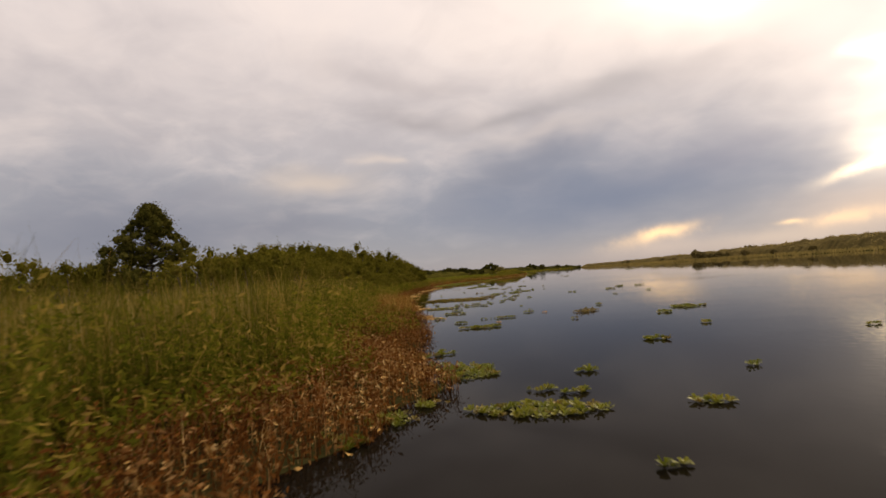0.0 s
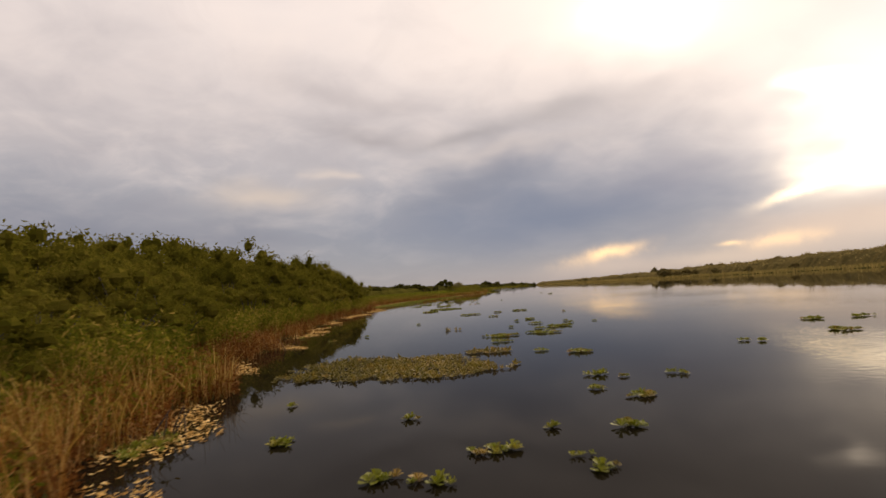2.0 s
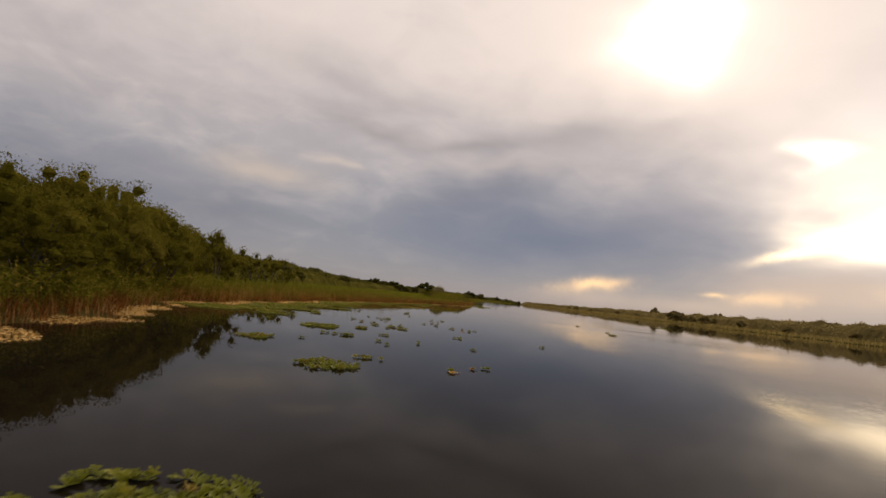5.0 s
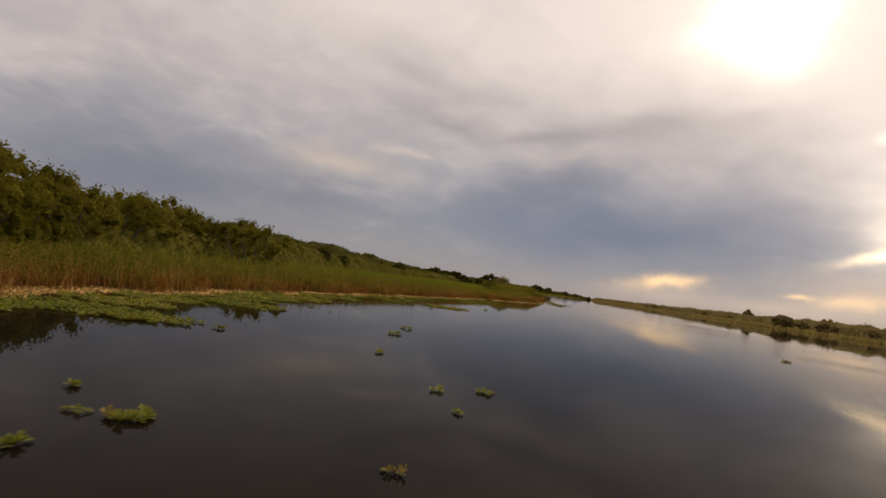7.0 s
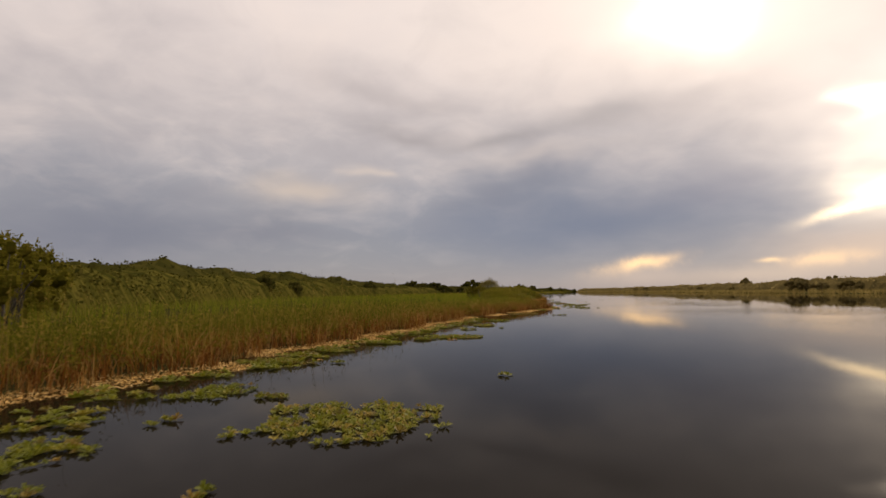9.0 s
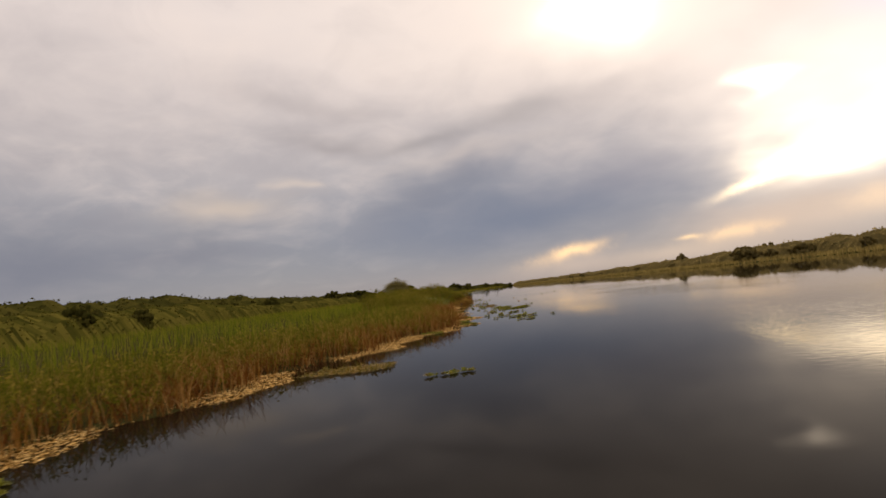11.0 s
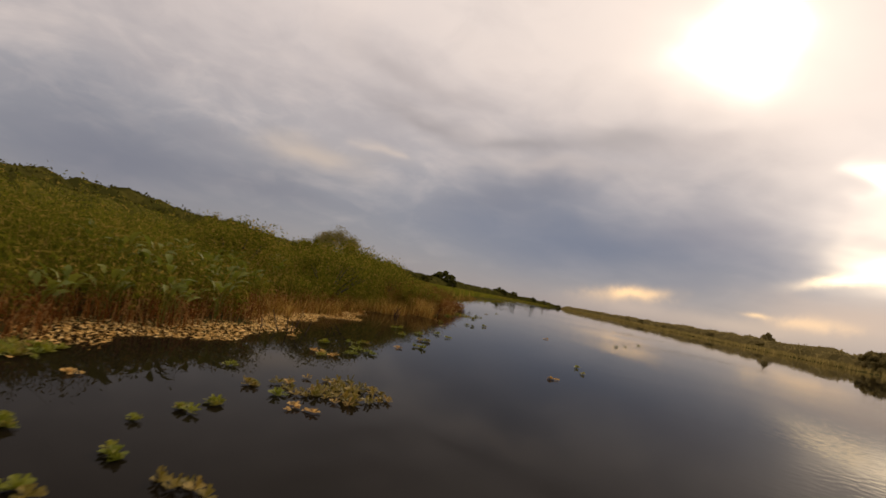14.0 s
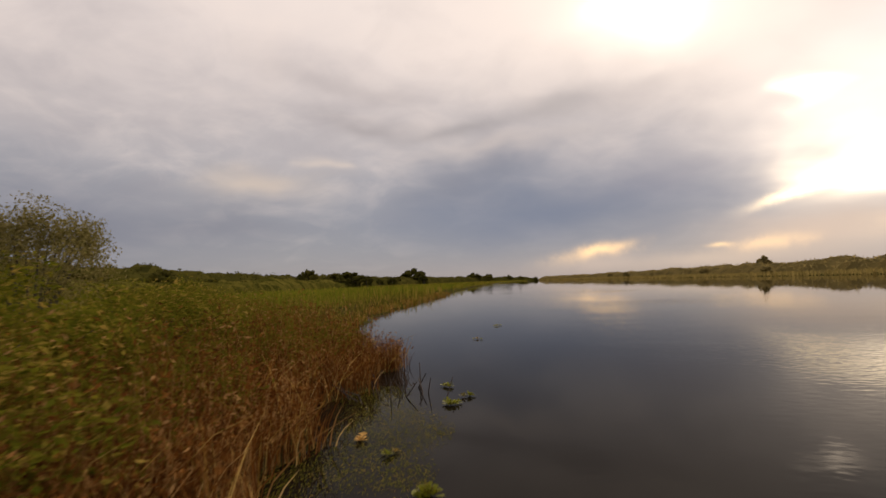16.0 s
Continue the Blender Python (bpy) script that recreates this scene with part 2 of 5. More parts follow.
# grass across the river, with aerial haze mixed into its base colour
M_FARREED = leafy("hazed_reed", [(0.0, (0.125, 0.12, 0.062)), (0.5, (0.19, 0.178, 0.09)), (1.0, (0.28, 0.25, 0.14))], 0.7, 0.55)
# opposite woods and trees: leaf colour paled to carry the haze of distance
M_FARSCRUB = leafy("hazed_scrub", [(0.0, (0.15, 0.145, 0.095)), (0.5, (0.225, 0.215, 0.135)), (1.0, (0.27, 0.25, 0.15))], 0.7, 0.6, 0.2)
M_BROAD = leafy("broad_leaf", [(0.0, (0.075, 0.105, 0.020)), (0.5, (0.12, 0.17, 0.030)), (1.0, (0.20, 0.24, 0.06))], 0.5, 0.35, 0.12, True)
M_PALETREE = leafy("pale_willow_leaf", [(0.0, (0.06, 0.07, 0.03)), (0.5, (0.13, 0.14, 0.07)), (1.0, (0.24, 0.24, 0.14))], 0.65, 0.3, 0.15, True)


def bark(name, a, b):
    m, nt, o = material(name)
    geo = nt.nodes.new("ShaderNodeNewGeometry")
    n = nt.nodes.new("ShaderNodeTexNoise")
    n.inputs["Scale"].default_value, n.inputs["Detail"].default_value = 14, 5
    nt.links.new(geo.outputs["Position"], n.inputs["Vector"])
    bs = nt.nodes.new("ShaderNodeBsdfPrincipled")
    bs.inputs["Roughness"].default_value = 0.9
    nt.links.new(ramp_node(nt, [(0.3, a), (0.7, b)], n.outputs["Fac"]), bs.inputs["Base Color"])
    nt.links.new(bs.outputs[0], o.inputs[0])
    return m


M_BARK = bark("grey_bark", (0.03, 0.024, 0.018), (0.085, 0.068, 0.05))
M_STICK = bark("wet_dead_stem", (0.022, 0.016, 0.012), (0.07, 0.045, 0.03))

# wet mud and marsh soil
M_GROUND, nt, o = material("marsh_soil")
geo = nt.nodes.new("ShaderNodeNewGeometry")
n1 = nt.nodes.new("ShaderNodeTexNoise")
n1.inputs["Scale"].default_value, n1.inputs["Detail"].default_value = 0.25, 8
n2 = nt.nodes.new("ShaderNodeTexNoise")
n2.inputs["Scale"].default_value, n2.inputs["Detail"].default_value = 9, 6
for n_ in (n1, n2):
    nt.links.new(geo.outputs["Position"], n_.inputs["Vector"])
mx = nt.nodes.new("ShaderNodeMath")
mx.operation = "MULTIPLY_ADD"
mx.inputs[1].default_value = 0.5
nt.links.new(n2.outputs["Fac"], mx.inputs[0])
hf = nt.nodes.new("ShaderNodeMath")
hf.operation = "MULTIPLY"
hf.inputs[1].default_value = 0.5
nt.links.new(n1.outputs["Fac"], hf.inputs[0])
nt.links.new(hf.outputs[0], mx.inputs[2])
bs = nt.nodes.new("ShaderNodeBsdfPrincipled")
bs.inputs["Roughness"].default_value, bs.inputs["Specular IOR Level"].default_value = 0.9, 0.0
nt.links.new(ramp_node(nt, [(0.3, (0.026, 0.021, 0.009)), (0.5, (0.050, 0.046, 0.015)), (0.7, (0.080, 0.070, 0.026))], mx.outputs[0]), bs.inputs["Base Color"])
bp = nt.nodes.new("ShaderNodeBump")
bp.inputs["Strength"].default_value, bp.inputs["Distance"].default_value = 0.6, 0.08
nt.links.new(n2.outputs["Fac"], bp.inputs["Height"])
nt.links.new(bp.outputs[0], bs.inputs["Normal"])
nt.links.new(bs.outputs[0], o.inputs[0])

# dark peaty water: a clean mirror at low angles, faint ripples
M_WATER, nt, o = material("dark_river_water")
geo = nt.nodes.new("ShaderNodeNewGeometry")


def node_math(tree, op, a, b=None, clamp=False):
    n = tree.nodes.new("ShaderNodeMath")
    n.operation, n.use_clamp = op, clamp
    for k, v in enumerate((a, b)):
        if v is None:
            continue
        if isinstance(v, (int, float)):
            n.inputs[k].default_value = v
        else:
            tree.links.new(v, n.inputs[k])
    return n.outputs[0]


def ripple(scale, detail, stretch):
    mp = nt.nodes.new("ShaderNodeMapping")
    mp.inputs["Scale"].default_value = stretch
    mp.inputs["Rotation"].default_value = (0, 0, 0.25)
    nt.links.new(geo.outputs["Position"], mp.inputs["Vector"])
    r = nt.nodes.new("ShaderNodeTexNoise")
    r.inputs["Scale"].default_value, r.inputs["Detail"].default_value, r.inputs["Roughness"].default_value = scale, detail, 0.5
    nt.links.new(mp.outputs[0], r.inputs["Vector"])
    return r.outputs["Fac"]


swell = ripple(0.55, 1.0, (0.8, 1.0, 1.0))
wavelets = ripple(6.5, 1.5, (0.7, 1.0, 1.0))
gusts = node_math(nt, "MULTIPLY", node_math(nt, "SUBTRACT", ripple(0.07, 2.0, (1.0, 1.0, 1.0)), 0.30), 3.0, clamp=True)
# the wind reaches the open river, not the lee of either bank
px_ = nt.nodes.new("ShaderNodeSeparateXYZ")
nt.links.new(geo.outputs["Position"], px_.inputs[0])
open_water = node_math(nt, "ADD", px_.outputs[0], node_math(nt, "MULTIPLY", px_.outputs[1], 0.082))
breeze = node_math(nt, "MULTIPLY", node_math(nt, "ADD", open_water, 0.5), 0.2, clamp=True)
lee = node_math(nt, "MAXIMUM", node_math(nt, "MULTIPLY", node_math(nt, "SUBTRACT", 22.0, open_water), 0.10, clamp=True), 0.11)
wind = node_math(nt, "ADD", node_math(nt, "MULTIPLY", node_math(nt, "MULTIPLY", breeze, lee), gusts), 0.025)
height_ = node_math(nt, "ADD", node_math(nt, "MULTIPLY", swell, 0.006), node_math(nt, "MULTIPLY", wavelets, 0.0048))
bp = nt.nodes.new("ShaderNodeBump")
bp.inputs["Strength"].default_value, bp.inputs["Distance"].default_value = 1.0, 1.0
nt.links.new(node_math(nt, "MULTIPLY", height_, wind), bp.inputs["Height"])
bs = nt.nodes.new("ShaderNodeBsdfPrincipled")
bs.inputs["Base Color"].default_value = (0.009, 0.0068, 0.0042, 1)
bs.inputs["Roughness"].default_value, bs.inputs["IOR"].default_value = 0.02, 1.070
nt.links.new(bp.outputs[0], bs.inputs["Normal"])
nt.links.new(bs.outputs[0], o.inputs[0])

# ---------------------------------------------------------------- helpers for meshes
RNG = np.random.default_rng(7)


def mesh_from(name, verts, faces, mat, smooth=False):
    me = bpy.data.meshes.new(name)
    verts, faces = np.asarray(verts, np.float32), np.asarray(faces, np.int32)
    k = faces.shape[1]
    me.vertices.add(len(verts))
    me.vertices.foreach_set("co", verts.ravel())
    me.loops.add(faces.size)
    me.loops.foreach_set("vertex_index", faces.ravel())
    me.polygons.add(len(faces))
    me.polygons.foreach_set("loop_start", np.arange(0, faces.size, k, dtype=np.int32))
    me.update(calc_edges=True)
    me.materials.append(mat)
    if smooth:
        me.polygons.foreach_set("use_smooth", np.ones(len(faces), bool))
    return me


def child(name, me, parent, label=""):
    ob = new(name, me)
    ob.parent = parent
    if label:
        ob["label"] = label
    return ob


def strips(base, tip, bow, width, seg=3):
    """Blades: from base to tip, sagging by bow in the middle, tapering to a point. Arrays of n x 3; width n."""
    n = len(base)
    d = tip - base
    side = np.cross(d, RNG.normal(size=(n, 3)))
    side /= np.linalg.norm(side, axis=1, keepdims=True) + 1e-9
    vs = []
    for k in range(seg + 1):
        u = k / seg
        w = width * (1 - u) ** 0.7 * 0.5 + 0.0008
        c = base + d * u + bow * (4 * u * (1 - u))
        vs += [c - side * w[:, None], c + side * w[:, None]]
    v = np.stack(vs, 1).reshape(-1, 3)
    st = np.arange(n)[:, None] * (2 * (seg + 1))
    f = np.concatenate([st + np.array([[2 * k, 2 * k + 1, 2 * k + 3, 2 * k + 2]]) for k in range(seg)], 0)
    return v, f


def leaves(centre, size, droop=0.0, aspect=0.45, upness=0.0):
    """Rhombic leaves turned at random; upness leans their faces to the sky."""
    n = len(centre)
    a = RNG.normal(size=(n, 3))
    a[:, 2] = a[:, 2] * (1 - upness) - droop
    a /= np.linalg.norm(a, axis=1, keepdims=True)
    b = np.cross(a, RNG.normal(size=(n, 3)) * (1 - 0.8 * upness) + np.array([0, 0, upness * 2.0]))
    b /= np.linalg.norm(b, axis=1, keepdims=True) + 1e-9
    s = np.asarray(size)[:, None] * 0.5
    lift = np.cross(a, b) * s * 0.18
    v = np.stack([centre - a * s, centre + b * s * aspect + lift, centre + a * s, centre - b * s * aspect + lift], 1).reshape(-1, 3)
    f = np.arange(n)[:, None] * 4 + np.array([[0, 1, 2, 3]])
    return v, f


def tube(points, radii, sides=6):
    vs, fs = [], []
    for i, (p, r) in enumerate(zip(points, radii)):
        q = points[min(i + 1, len(points) - 1)] - points[max(i - 1, 0)]
        q = q / (np.linalg.norm(q) + 1e-9)
        s = np.cross(q, [0.31, 0.77, 0.2])
        s /= np.linalg.norm(s)
        t = np.cross(q, s)
        for k in range(sides):
            an = 2 * math.pi * k / sides
            vs.append(p + (s * math.cos(an) + t * math.sin(an)) * r)
    for i in range(len(points) - 1):
        for k in range(sides):
            a, b = i * sides + k, i * sides + (k + 1) % sides
            fs.append((a, b, b + sides, a + sides))
    return np.array(vs), np.array(fs)


def merged(chunks):
    vs, fs, o_ = [], [], 0
    for v, f in chunks:
        vs.append(v)
        fs.append(f + o_)
        o_ += len(v)
    return np.concatenate(vs), np.concatenate(fs)


# ---------------------------------------------------------------- the river's plan
SHORE_Y = [-400, -60, -20, 0, 5, 7, 11, 25, 28, 34, 37, 44, 55, 66, 80, 87, 94, 103, 110, 120, 130, 139, 147, 158, 168, 178, 186, 196, 205, 212, 219, 224, 230, 233, 238, 250, 265, 400, 600, 910, 1600]
SHORE_X = [30, 4, -1, -2.3, -2.35, -2.3, -3.3, -7.2, -8.6, -9.6, -11, -13.2, -15.8, -18, -19.6, -21.8, -25.0, -25.2, -25.4, -25.8, -25.5, -24.8, -23.8, -23, -21, -18, -18.6, -20.1, -20.6, -21.4, -19.9, -19.7, -19.8, -20.4, -23, -25, -26, -30, -30, -6, 40]
FAR_Y = [-400, 0, 80, 150, 200, 250, 300, 350, 450, 650, 900, 1600]
FAR_X = [240, 165, 128, 102, 88, 76, 66, 58, 50, 30, 4, 60]


def shore(y):
    return np.interp(y, SHORE_Y, SHORE_X) - np.interp(y, [10, 40], [0.0, 0.8]) + 0.35 * np.sin(y * 0.9) + 0.25 * np.sin(y * 2.3 + 1)


def far_shore(y):
    return np.interp(y, FAR_Y, FAR_X) + 0.8 * np.sin(y * 0.21) + 0.5 * np.sin(y * 0.63)


# one sheet of ground: marsh on both sides, the river's bed between
def ground_height(x, y):
    left, right = shore(y) - x, x - far_shore(y)
    inland = np.maximum(left, right)
    z = np.clip(inland * 0.10, -1.2, 0.22)
    return z + 0.05 * np.sin(x * 0.7) * np.sin(y * 0.6) * (inland > 2) + np.clip((inland - 60) * 0.012, 0, 2.5)


gy = np.concatenate([np.linspace(-3000, -150, 12), np.linspace(-130, -6, 24), np.linspace(-5, 262, 534), np.linspace(264, 1000, 120), np.linspace(1100, 4500, 14)])
gl = np.concatenate([-np.geomspace(3000, 4, 26), np.linspace(-3.5, 3.5, 20)])
gr = np.concatenate([np.linspace(-6, 6, 9), np.geomspace(8, 3000, 24)])
GX = np.array([np.concatenate([shore(v) + gl, shore(v) + 3.5 + np.linspace(0.1, 0.9, 8) * (far_shore(v) - 6 - shore(v) - 3.5), far_shore(v) + gr]) for v in gy])
GY = np.repeat(gy[:, None], GX.shape[1], 1)
GZ = ground_height(GX, GY)
ny, nx = GX.shape
idx = np.arange(ny * nx).reshape(ny, nx)
quads = np.stack([idx[:-1, :-1], idx[:-1, 1:], idx[1:, 1:], idx[1:, :-1]], -1).reshape(-1, 4)
ground = new("ground", mesh_from("ground", np.stack([GX, GY, GZ], -1).reshape(-1, 3), quads, M_GROUND, True))
tagged(ground, "flat wet marsh soil along both banks of the river", "ground", kind="structure")

wv = np.array([(x, y, 0.0) for y in (-3000, -400, 0, 400, 1000, 4500) for x in (-3000, -300, 0, 300, 3000)], float)
wf = np.array([(r * 5 + k, r * 5 + k + 1, r * 5 + k + 6, r * 5 + k + 5) for r in range(5) for k in range(4)])
water = new("water", mesh_from("water", wv, wf, M_WATER))
tagged(water, "calm dark brown river water mirroring the evening clouds", "water", kind="structure")


# ---------------------------------------------------------------- marsh plants along the near bank
def bank_points(n, y0, y1, d0, d1, power=1.0):
    """Random places between y0 and y1, from d0 to d1 metres inland."""
    y = RNG.uniform(y0, y1, n)
    d = d0 + (d1 - d0) * RNG.uniform(0, 1, n) ** power
    x = shore(y) - d
    return np.stack([x, y, np.maximum(ground_height(x, y), -0.1)], 1), d


def blade_field(name, label, category, pts, height, width, mat, lean=0.25, seg=3):
    n = len(pts)
    an = RNG.uniform(0, 2 * math.pi, n)
    le = RNG.gamma(2.0, lean / 2, n).clip(0, 1.1) * height
    tip = pts + np.stack([np.cos(an) * le, np.sin(an) * le, height], 1)
    bow = np.stack([-np.cos(an) * le * 0.18, -np.sin(an) * le * 0.18, le * 0.10], 1)
    v, f = strips(pts, tip, bow, width, seg)
    ob = new(name, mesh_from(name, v, f, mat))
    return tagged(ob, label, category, kind="stuff")


def leafy_stalks(name, label, category, pts, height, leaf, per, mat, upness=0.3):
    """Upright weeds: thin stalks with leaves from low down to the top."""
    n = len(pts)
    an = RNG.uniform(0, 2 * math.pi, n)
    le = RNG.gamma(2.0, 0.10, n) * height
    tip = pts + np.stack([np.cos(an) * le, np.sin(an) * le, height], 1)
    v1, f1 = strips(pts, tip, np.zeros((n, 3)), np.full(n, 0.014), 2)
    u = RNG.uniform(0.25, 1.0, (n, per)) ** 0.8
    cen = (pts[:, None] + (tip - pts)[:, None] * u[..., None] + RNG.normal(0, 0.06, (n, per, 3))).reshape(-1, 3)
    v2, f2 = leaves(cen, leaf * RNG.uniform(0.6, 1.3, len(cen)), 0.2, 0.32, upness)
    v, f = merged([(v1, f1), (v2, f2)])
    ob = new(name, mesh_from(name, v, f, mat))
    return tagged(ob, label, category, kind="stuff")


def tone(pts, scale, seed):
    return np.array([noise.noise(Vector((p[0] * scale, p[1] * scale, seed))) for p in pts])


def H(pts, h, spread=0.18, wave=0.12):
    return h * (1 + RNG.normal(0, spread, len(pts)).clip(-0.45, 0.45)) * (1 + wave * tone(pts, 0.35, 3.0))
# weedy bank at the start
p, d = bank_points(150, 1, 13, 0.0, 1.2)
leafy_stalks("pale_weeds", "pale withered leaves on thin stalks among the rusty weeds", "weeds", p, H(p, 0.38, 0.35), 0.085, 5, M_LITTER)
p, d = bank_points(9600, 0.5, 40, 0.2, 5.0)
low = d > np.interp(p[:, 1], [6, 13, 16], [1.2, 1.0, 0.2])
p, d = p[low], d[low]
leafy_stalks("smartweed_bank", "dense green smartweed with narrow leaves on the muddy bank", "weeds", p, H(p, 0.55) * np.clip(0.55 + d * 0.22, 0, 1.5), 0.125, 9, M_HERB)
p, d = bank_points(7500, 0.5, 46, -0.22, 1.6)
leafy_stalks("rusty_weeds", "rust-brown withered weeds standing at the water's edge", "weeds", p, H(p, 0.40, 0.35) * np.clip(0.7 + d * 0.3, 0.5, 1.3), 0.08, 6, M_RUST)
p, d = bank_points(14000, 1, 29, 2.4, 22.0, 1.6)
blade_field("tall_grass", "tall olive-green grass with pale seed stalks", "grass", p, H(p, 1.5) * np.interp(p[:, 1], [21, 29], [1.05, 0.6]), RNG.uniform(0.012, 0.028, len(p)), M_REED, 0.2)
p, d = bank_points(7000, 20, 42, 2.2, 12.0, 1.4)
blade_field("bank_grass", "knee-high green grass between the weeds and the scrub", "grass", p, H(p, 0.85), RNG.uniform(0.012, 0.028, len(p)), M_REED, 0.25)
p, d = bank_points(4400, 1, 24, 1.8, 12.0, 1.3)
leafy_stalks("tall_weeds", "tall leafy olive-green weeds among the grass", "weeds", p, H(p, 1.15, 0.2), 0.115, 11, M_HERB)
p, d = bank_points(6500, 1.5, 27, 2.8, 14.0)
blade_field("seed_stalks", "pale straw-coloured seed stalks among the tall grass", "grass", p, H(p, 1.42, 0.16), RNG.uniform(0.014, 0.030, len(p)), M_SEED, 0.14)
p, d = bank_points(8500, 21, 60, -0.1, 2.6)
keep = (tone(p, 0.8, 2.0) > -0.22) & (d < np.interp(p[:, 1], [22, 27, 32, 38], [1.4, 1.8, 2.4, 1.1]))
p = p[keep]
blade_field("dry_grass", "dry orange-brown grass along the water's edge", "grass", p, H(p, 1.0, 0.35, 0.3) * np.interp(p[:, 1], [21, 31, 37, 60], [0.62, 0.66, 0.34, 0.24]), RNG.uniform(0.010, 0.022, len(p)), M_DEAD, 0.34)
p, d = bank_points(2600, 23, 37, -0.1, 1.7)
p = p[tone(p, 1.0, 31.0) > -0.1]
blade_field("golden_reeds", "golden tufts of dry grass at the water's edge", "reeds", p, H(p, 0.6, 0.35, 0.3), RNG.uniform(0.010, 0.020, len(p)), M_GOLD, 0.3)
p, d = bank_points(8000, 44, 100, -0.1, 2.2)
blade_field("dry_grass", "low dry brown grass in front of the willow scrub", "grass", p, H(p, 0.38, 0.4, 0.3), RNG.uniform(0.012, 0.025, len(p)), M_RUST, 0.4)
p, d = bank_points(6000, 34, 104, 0.8, 3.5)
leafy_stalks("scrub_weeds", "green weeds filling the foot of the willow scrub", "weeds", p, H(p, 1.0), 0.14, 8, M_HERB)
# reed marsh
REED_Y, REED_TOP = [88, 100, 148, 168, 192, 200, 214, 236], [0.72, 0.78, 0.84, 0.66, 0.62, 0.95, 1.15, 1.2]
p, d = bank_points(23000, 90, 213, 0.5, 7.0)
blade_field("reed_bed", "dense olive-green reeds standing in the marsh", "reeds", p, H(p, 1.0) * np.interp(p[:, 1], REED_Y, REED_TOP) * np.clip(0.66 + d * 0.2, 0, 1.0), RNG.uniform(0.014, 0.034, len(p)), M_REED, 0.26, 2)
p, d = bank_points(8500, 90, 213, 0.3, 5.0)
leafy_stalks("marsh_weeds", "leafy green weeds among the reeds", "weeds", p, H(p, 0.86) * np.interp(p[:, 1], REED_Y, REED_TOP) * np.clip(0.55 + d * 0.22, 0, 1.1), 0.115, 9, M_HERB)
p, d = bank_points(30000, 90, 420, 4.0, 75.0, 1.5)
blade_field("marsh_grass", "wide meadow of bright green marsh grass", "grass", p, H(p, 1.0), RNG.uniform(0.025, 0.065, len(p)), M_MARSH, 0.15, 2)
p, d = bank_points(260, 122, 160, 1.5, 16.0)
leafy_stalks("tall_weeds", "thin tall weeds rising above the marsh grass", "weeds", p, H(p, 1.85, 0.1), 0.10, 9, M_REED, 0.1)
p, d = bank_points(7800, 96, 199, -0.2, 1.7)
blade_field("dry_reeds", "brown dry reed stalks at the edge of the marsh", "reeds", p, H(p, 0.55, 0.4, 0.35), RNG.uniform(0.010, 0.024, len(p)), M_DEAD, 0.36)
p, d = bank_points(10500, 96, 203, -0.15, 1.4)
blade_field("dead_tangle", "low tangle of dark brown dead stalks at the foot of the reeds", "reeds", p, H(p, 0.42, 0.4, 0.3), RNG.uniform(0.012, 0.026, len(p)), M_RUST, 0.6, 2)
p, d = bank_points(9600, 206, 223, -0.3, 2.0)
keep = (tone(p, 1.1, 12.0) > -0.22 + 0.12 * d) & (d < np.interp(p[:, 1], [210, 216], [0.8, 2.0]))
p = p[keep]
blade_field("golden_reeds", "golden-brown dry reeds on the point of the bank", "reeds", p, H(p, 1.0, 0.4, 0.35) * np.interp(p[:, 1], [206, 214, 218, 225], [0.32, 0.36, 0.48, 0.46]), RNG.uniform(0.010, 0.020, len(p)), M_GOLD, 0.45)
p, d = bank_points(2400, 207, 224, -0.45, 0.7)
blade_field("dead_tangle", "low tangle of dead stalks at the waterline of the point", "reeds", p, H(p, 0.24, 0.4, 0.3), RNG.uniform(0.010, 0.022, len(p)), M_DEAD, 0.7, 2)
p, d = bank_points(5200, 197, 217, 0.5, 6.5)
leafy_stalks("bank_herbs", "dense leafy olive-green herbs on the bank before the point", "weeds", p, H(p, 1.1) * np.clip(0.5 + d * 0.22, 0, 1.45), 0.105, 11, M_HERB)
p, d = bank_points(1500, 196, 214, -0.05, 1.0)
leafy_stalks("rusty_weeds", "brown withered weed stems at the foot of the green herbs", "weeds", p, H(p, 0.40, 0.35), 0.06, 6, M_RUST)
p, d = bank_points(3400, 219, 235, 0.0, 1.7)
leafy_stalks("rusty_weeds", "rust-brown withered weeds on the point of the bank", "weeds", p, H(p, 0.46, 0.4, 0.3), 0.07, 8, M_RUST)
p, d = bank_points(9000, 234, 300, 0.1, 14.0, 1.3)
blade_field("low_grass", "low olive-green grass beyond the point of the bank", "grass", p, H(p, 0.52, 0.3, 0.3) * np.clip(0.6 + d * 0.1, 0, 1.2), RNG.uniform(0.02, 0.05, len(p)), M_REED, 0.4, 2)
p, d = bank_points(2200, 236, 300, -0.2, 1.0)
p = p[tone(p, 0.35, 21.0) > 0]
blade_field("dry_grass", "patches of dry brown grass at the waterline beyond the point", "grass", p, H(p, 0.32, 0.4, 0.3), RNG.uniform(0.015, 0.03, len(p)), M_DEAD, 0.5, 2)
p, d = bank_points(13000, 270, 900, 1.0, 70.0, 1.4)
blade_field("marsh_grass", "green marsh grass on the far reach of the bank", "grass", p, H(p, 1.1), RNG.uniform(0.06, 0.16, len(p)), M_HERB, 0.2, 2)
p, d = bank_points(4600, 221, 235, -0.15, 1.5)
p = p[tone(p, 1.3, 15.0) > -0.1]
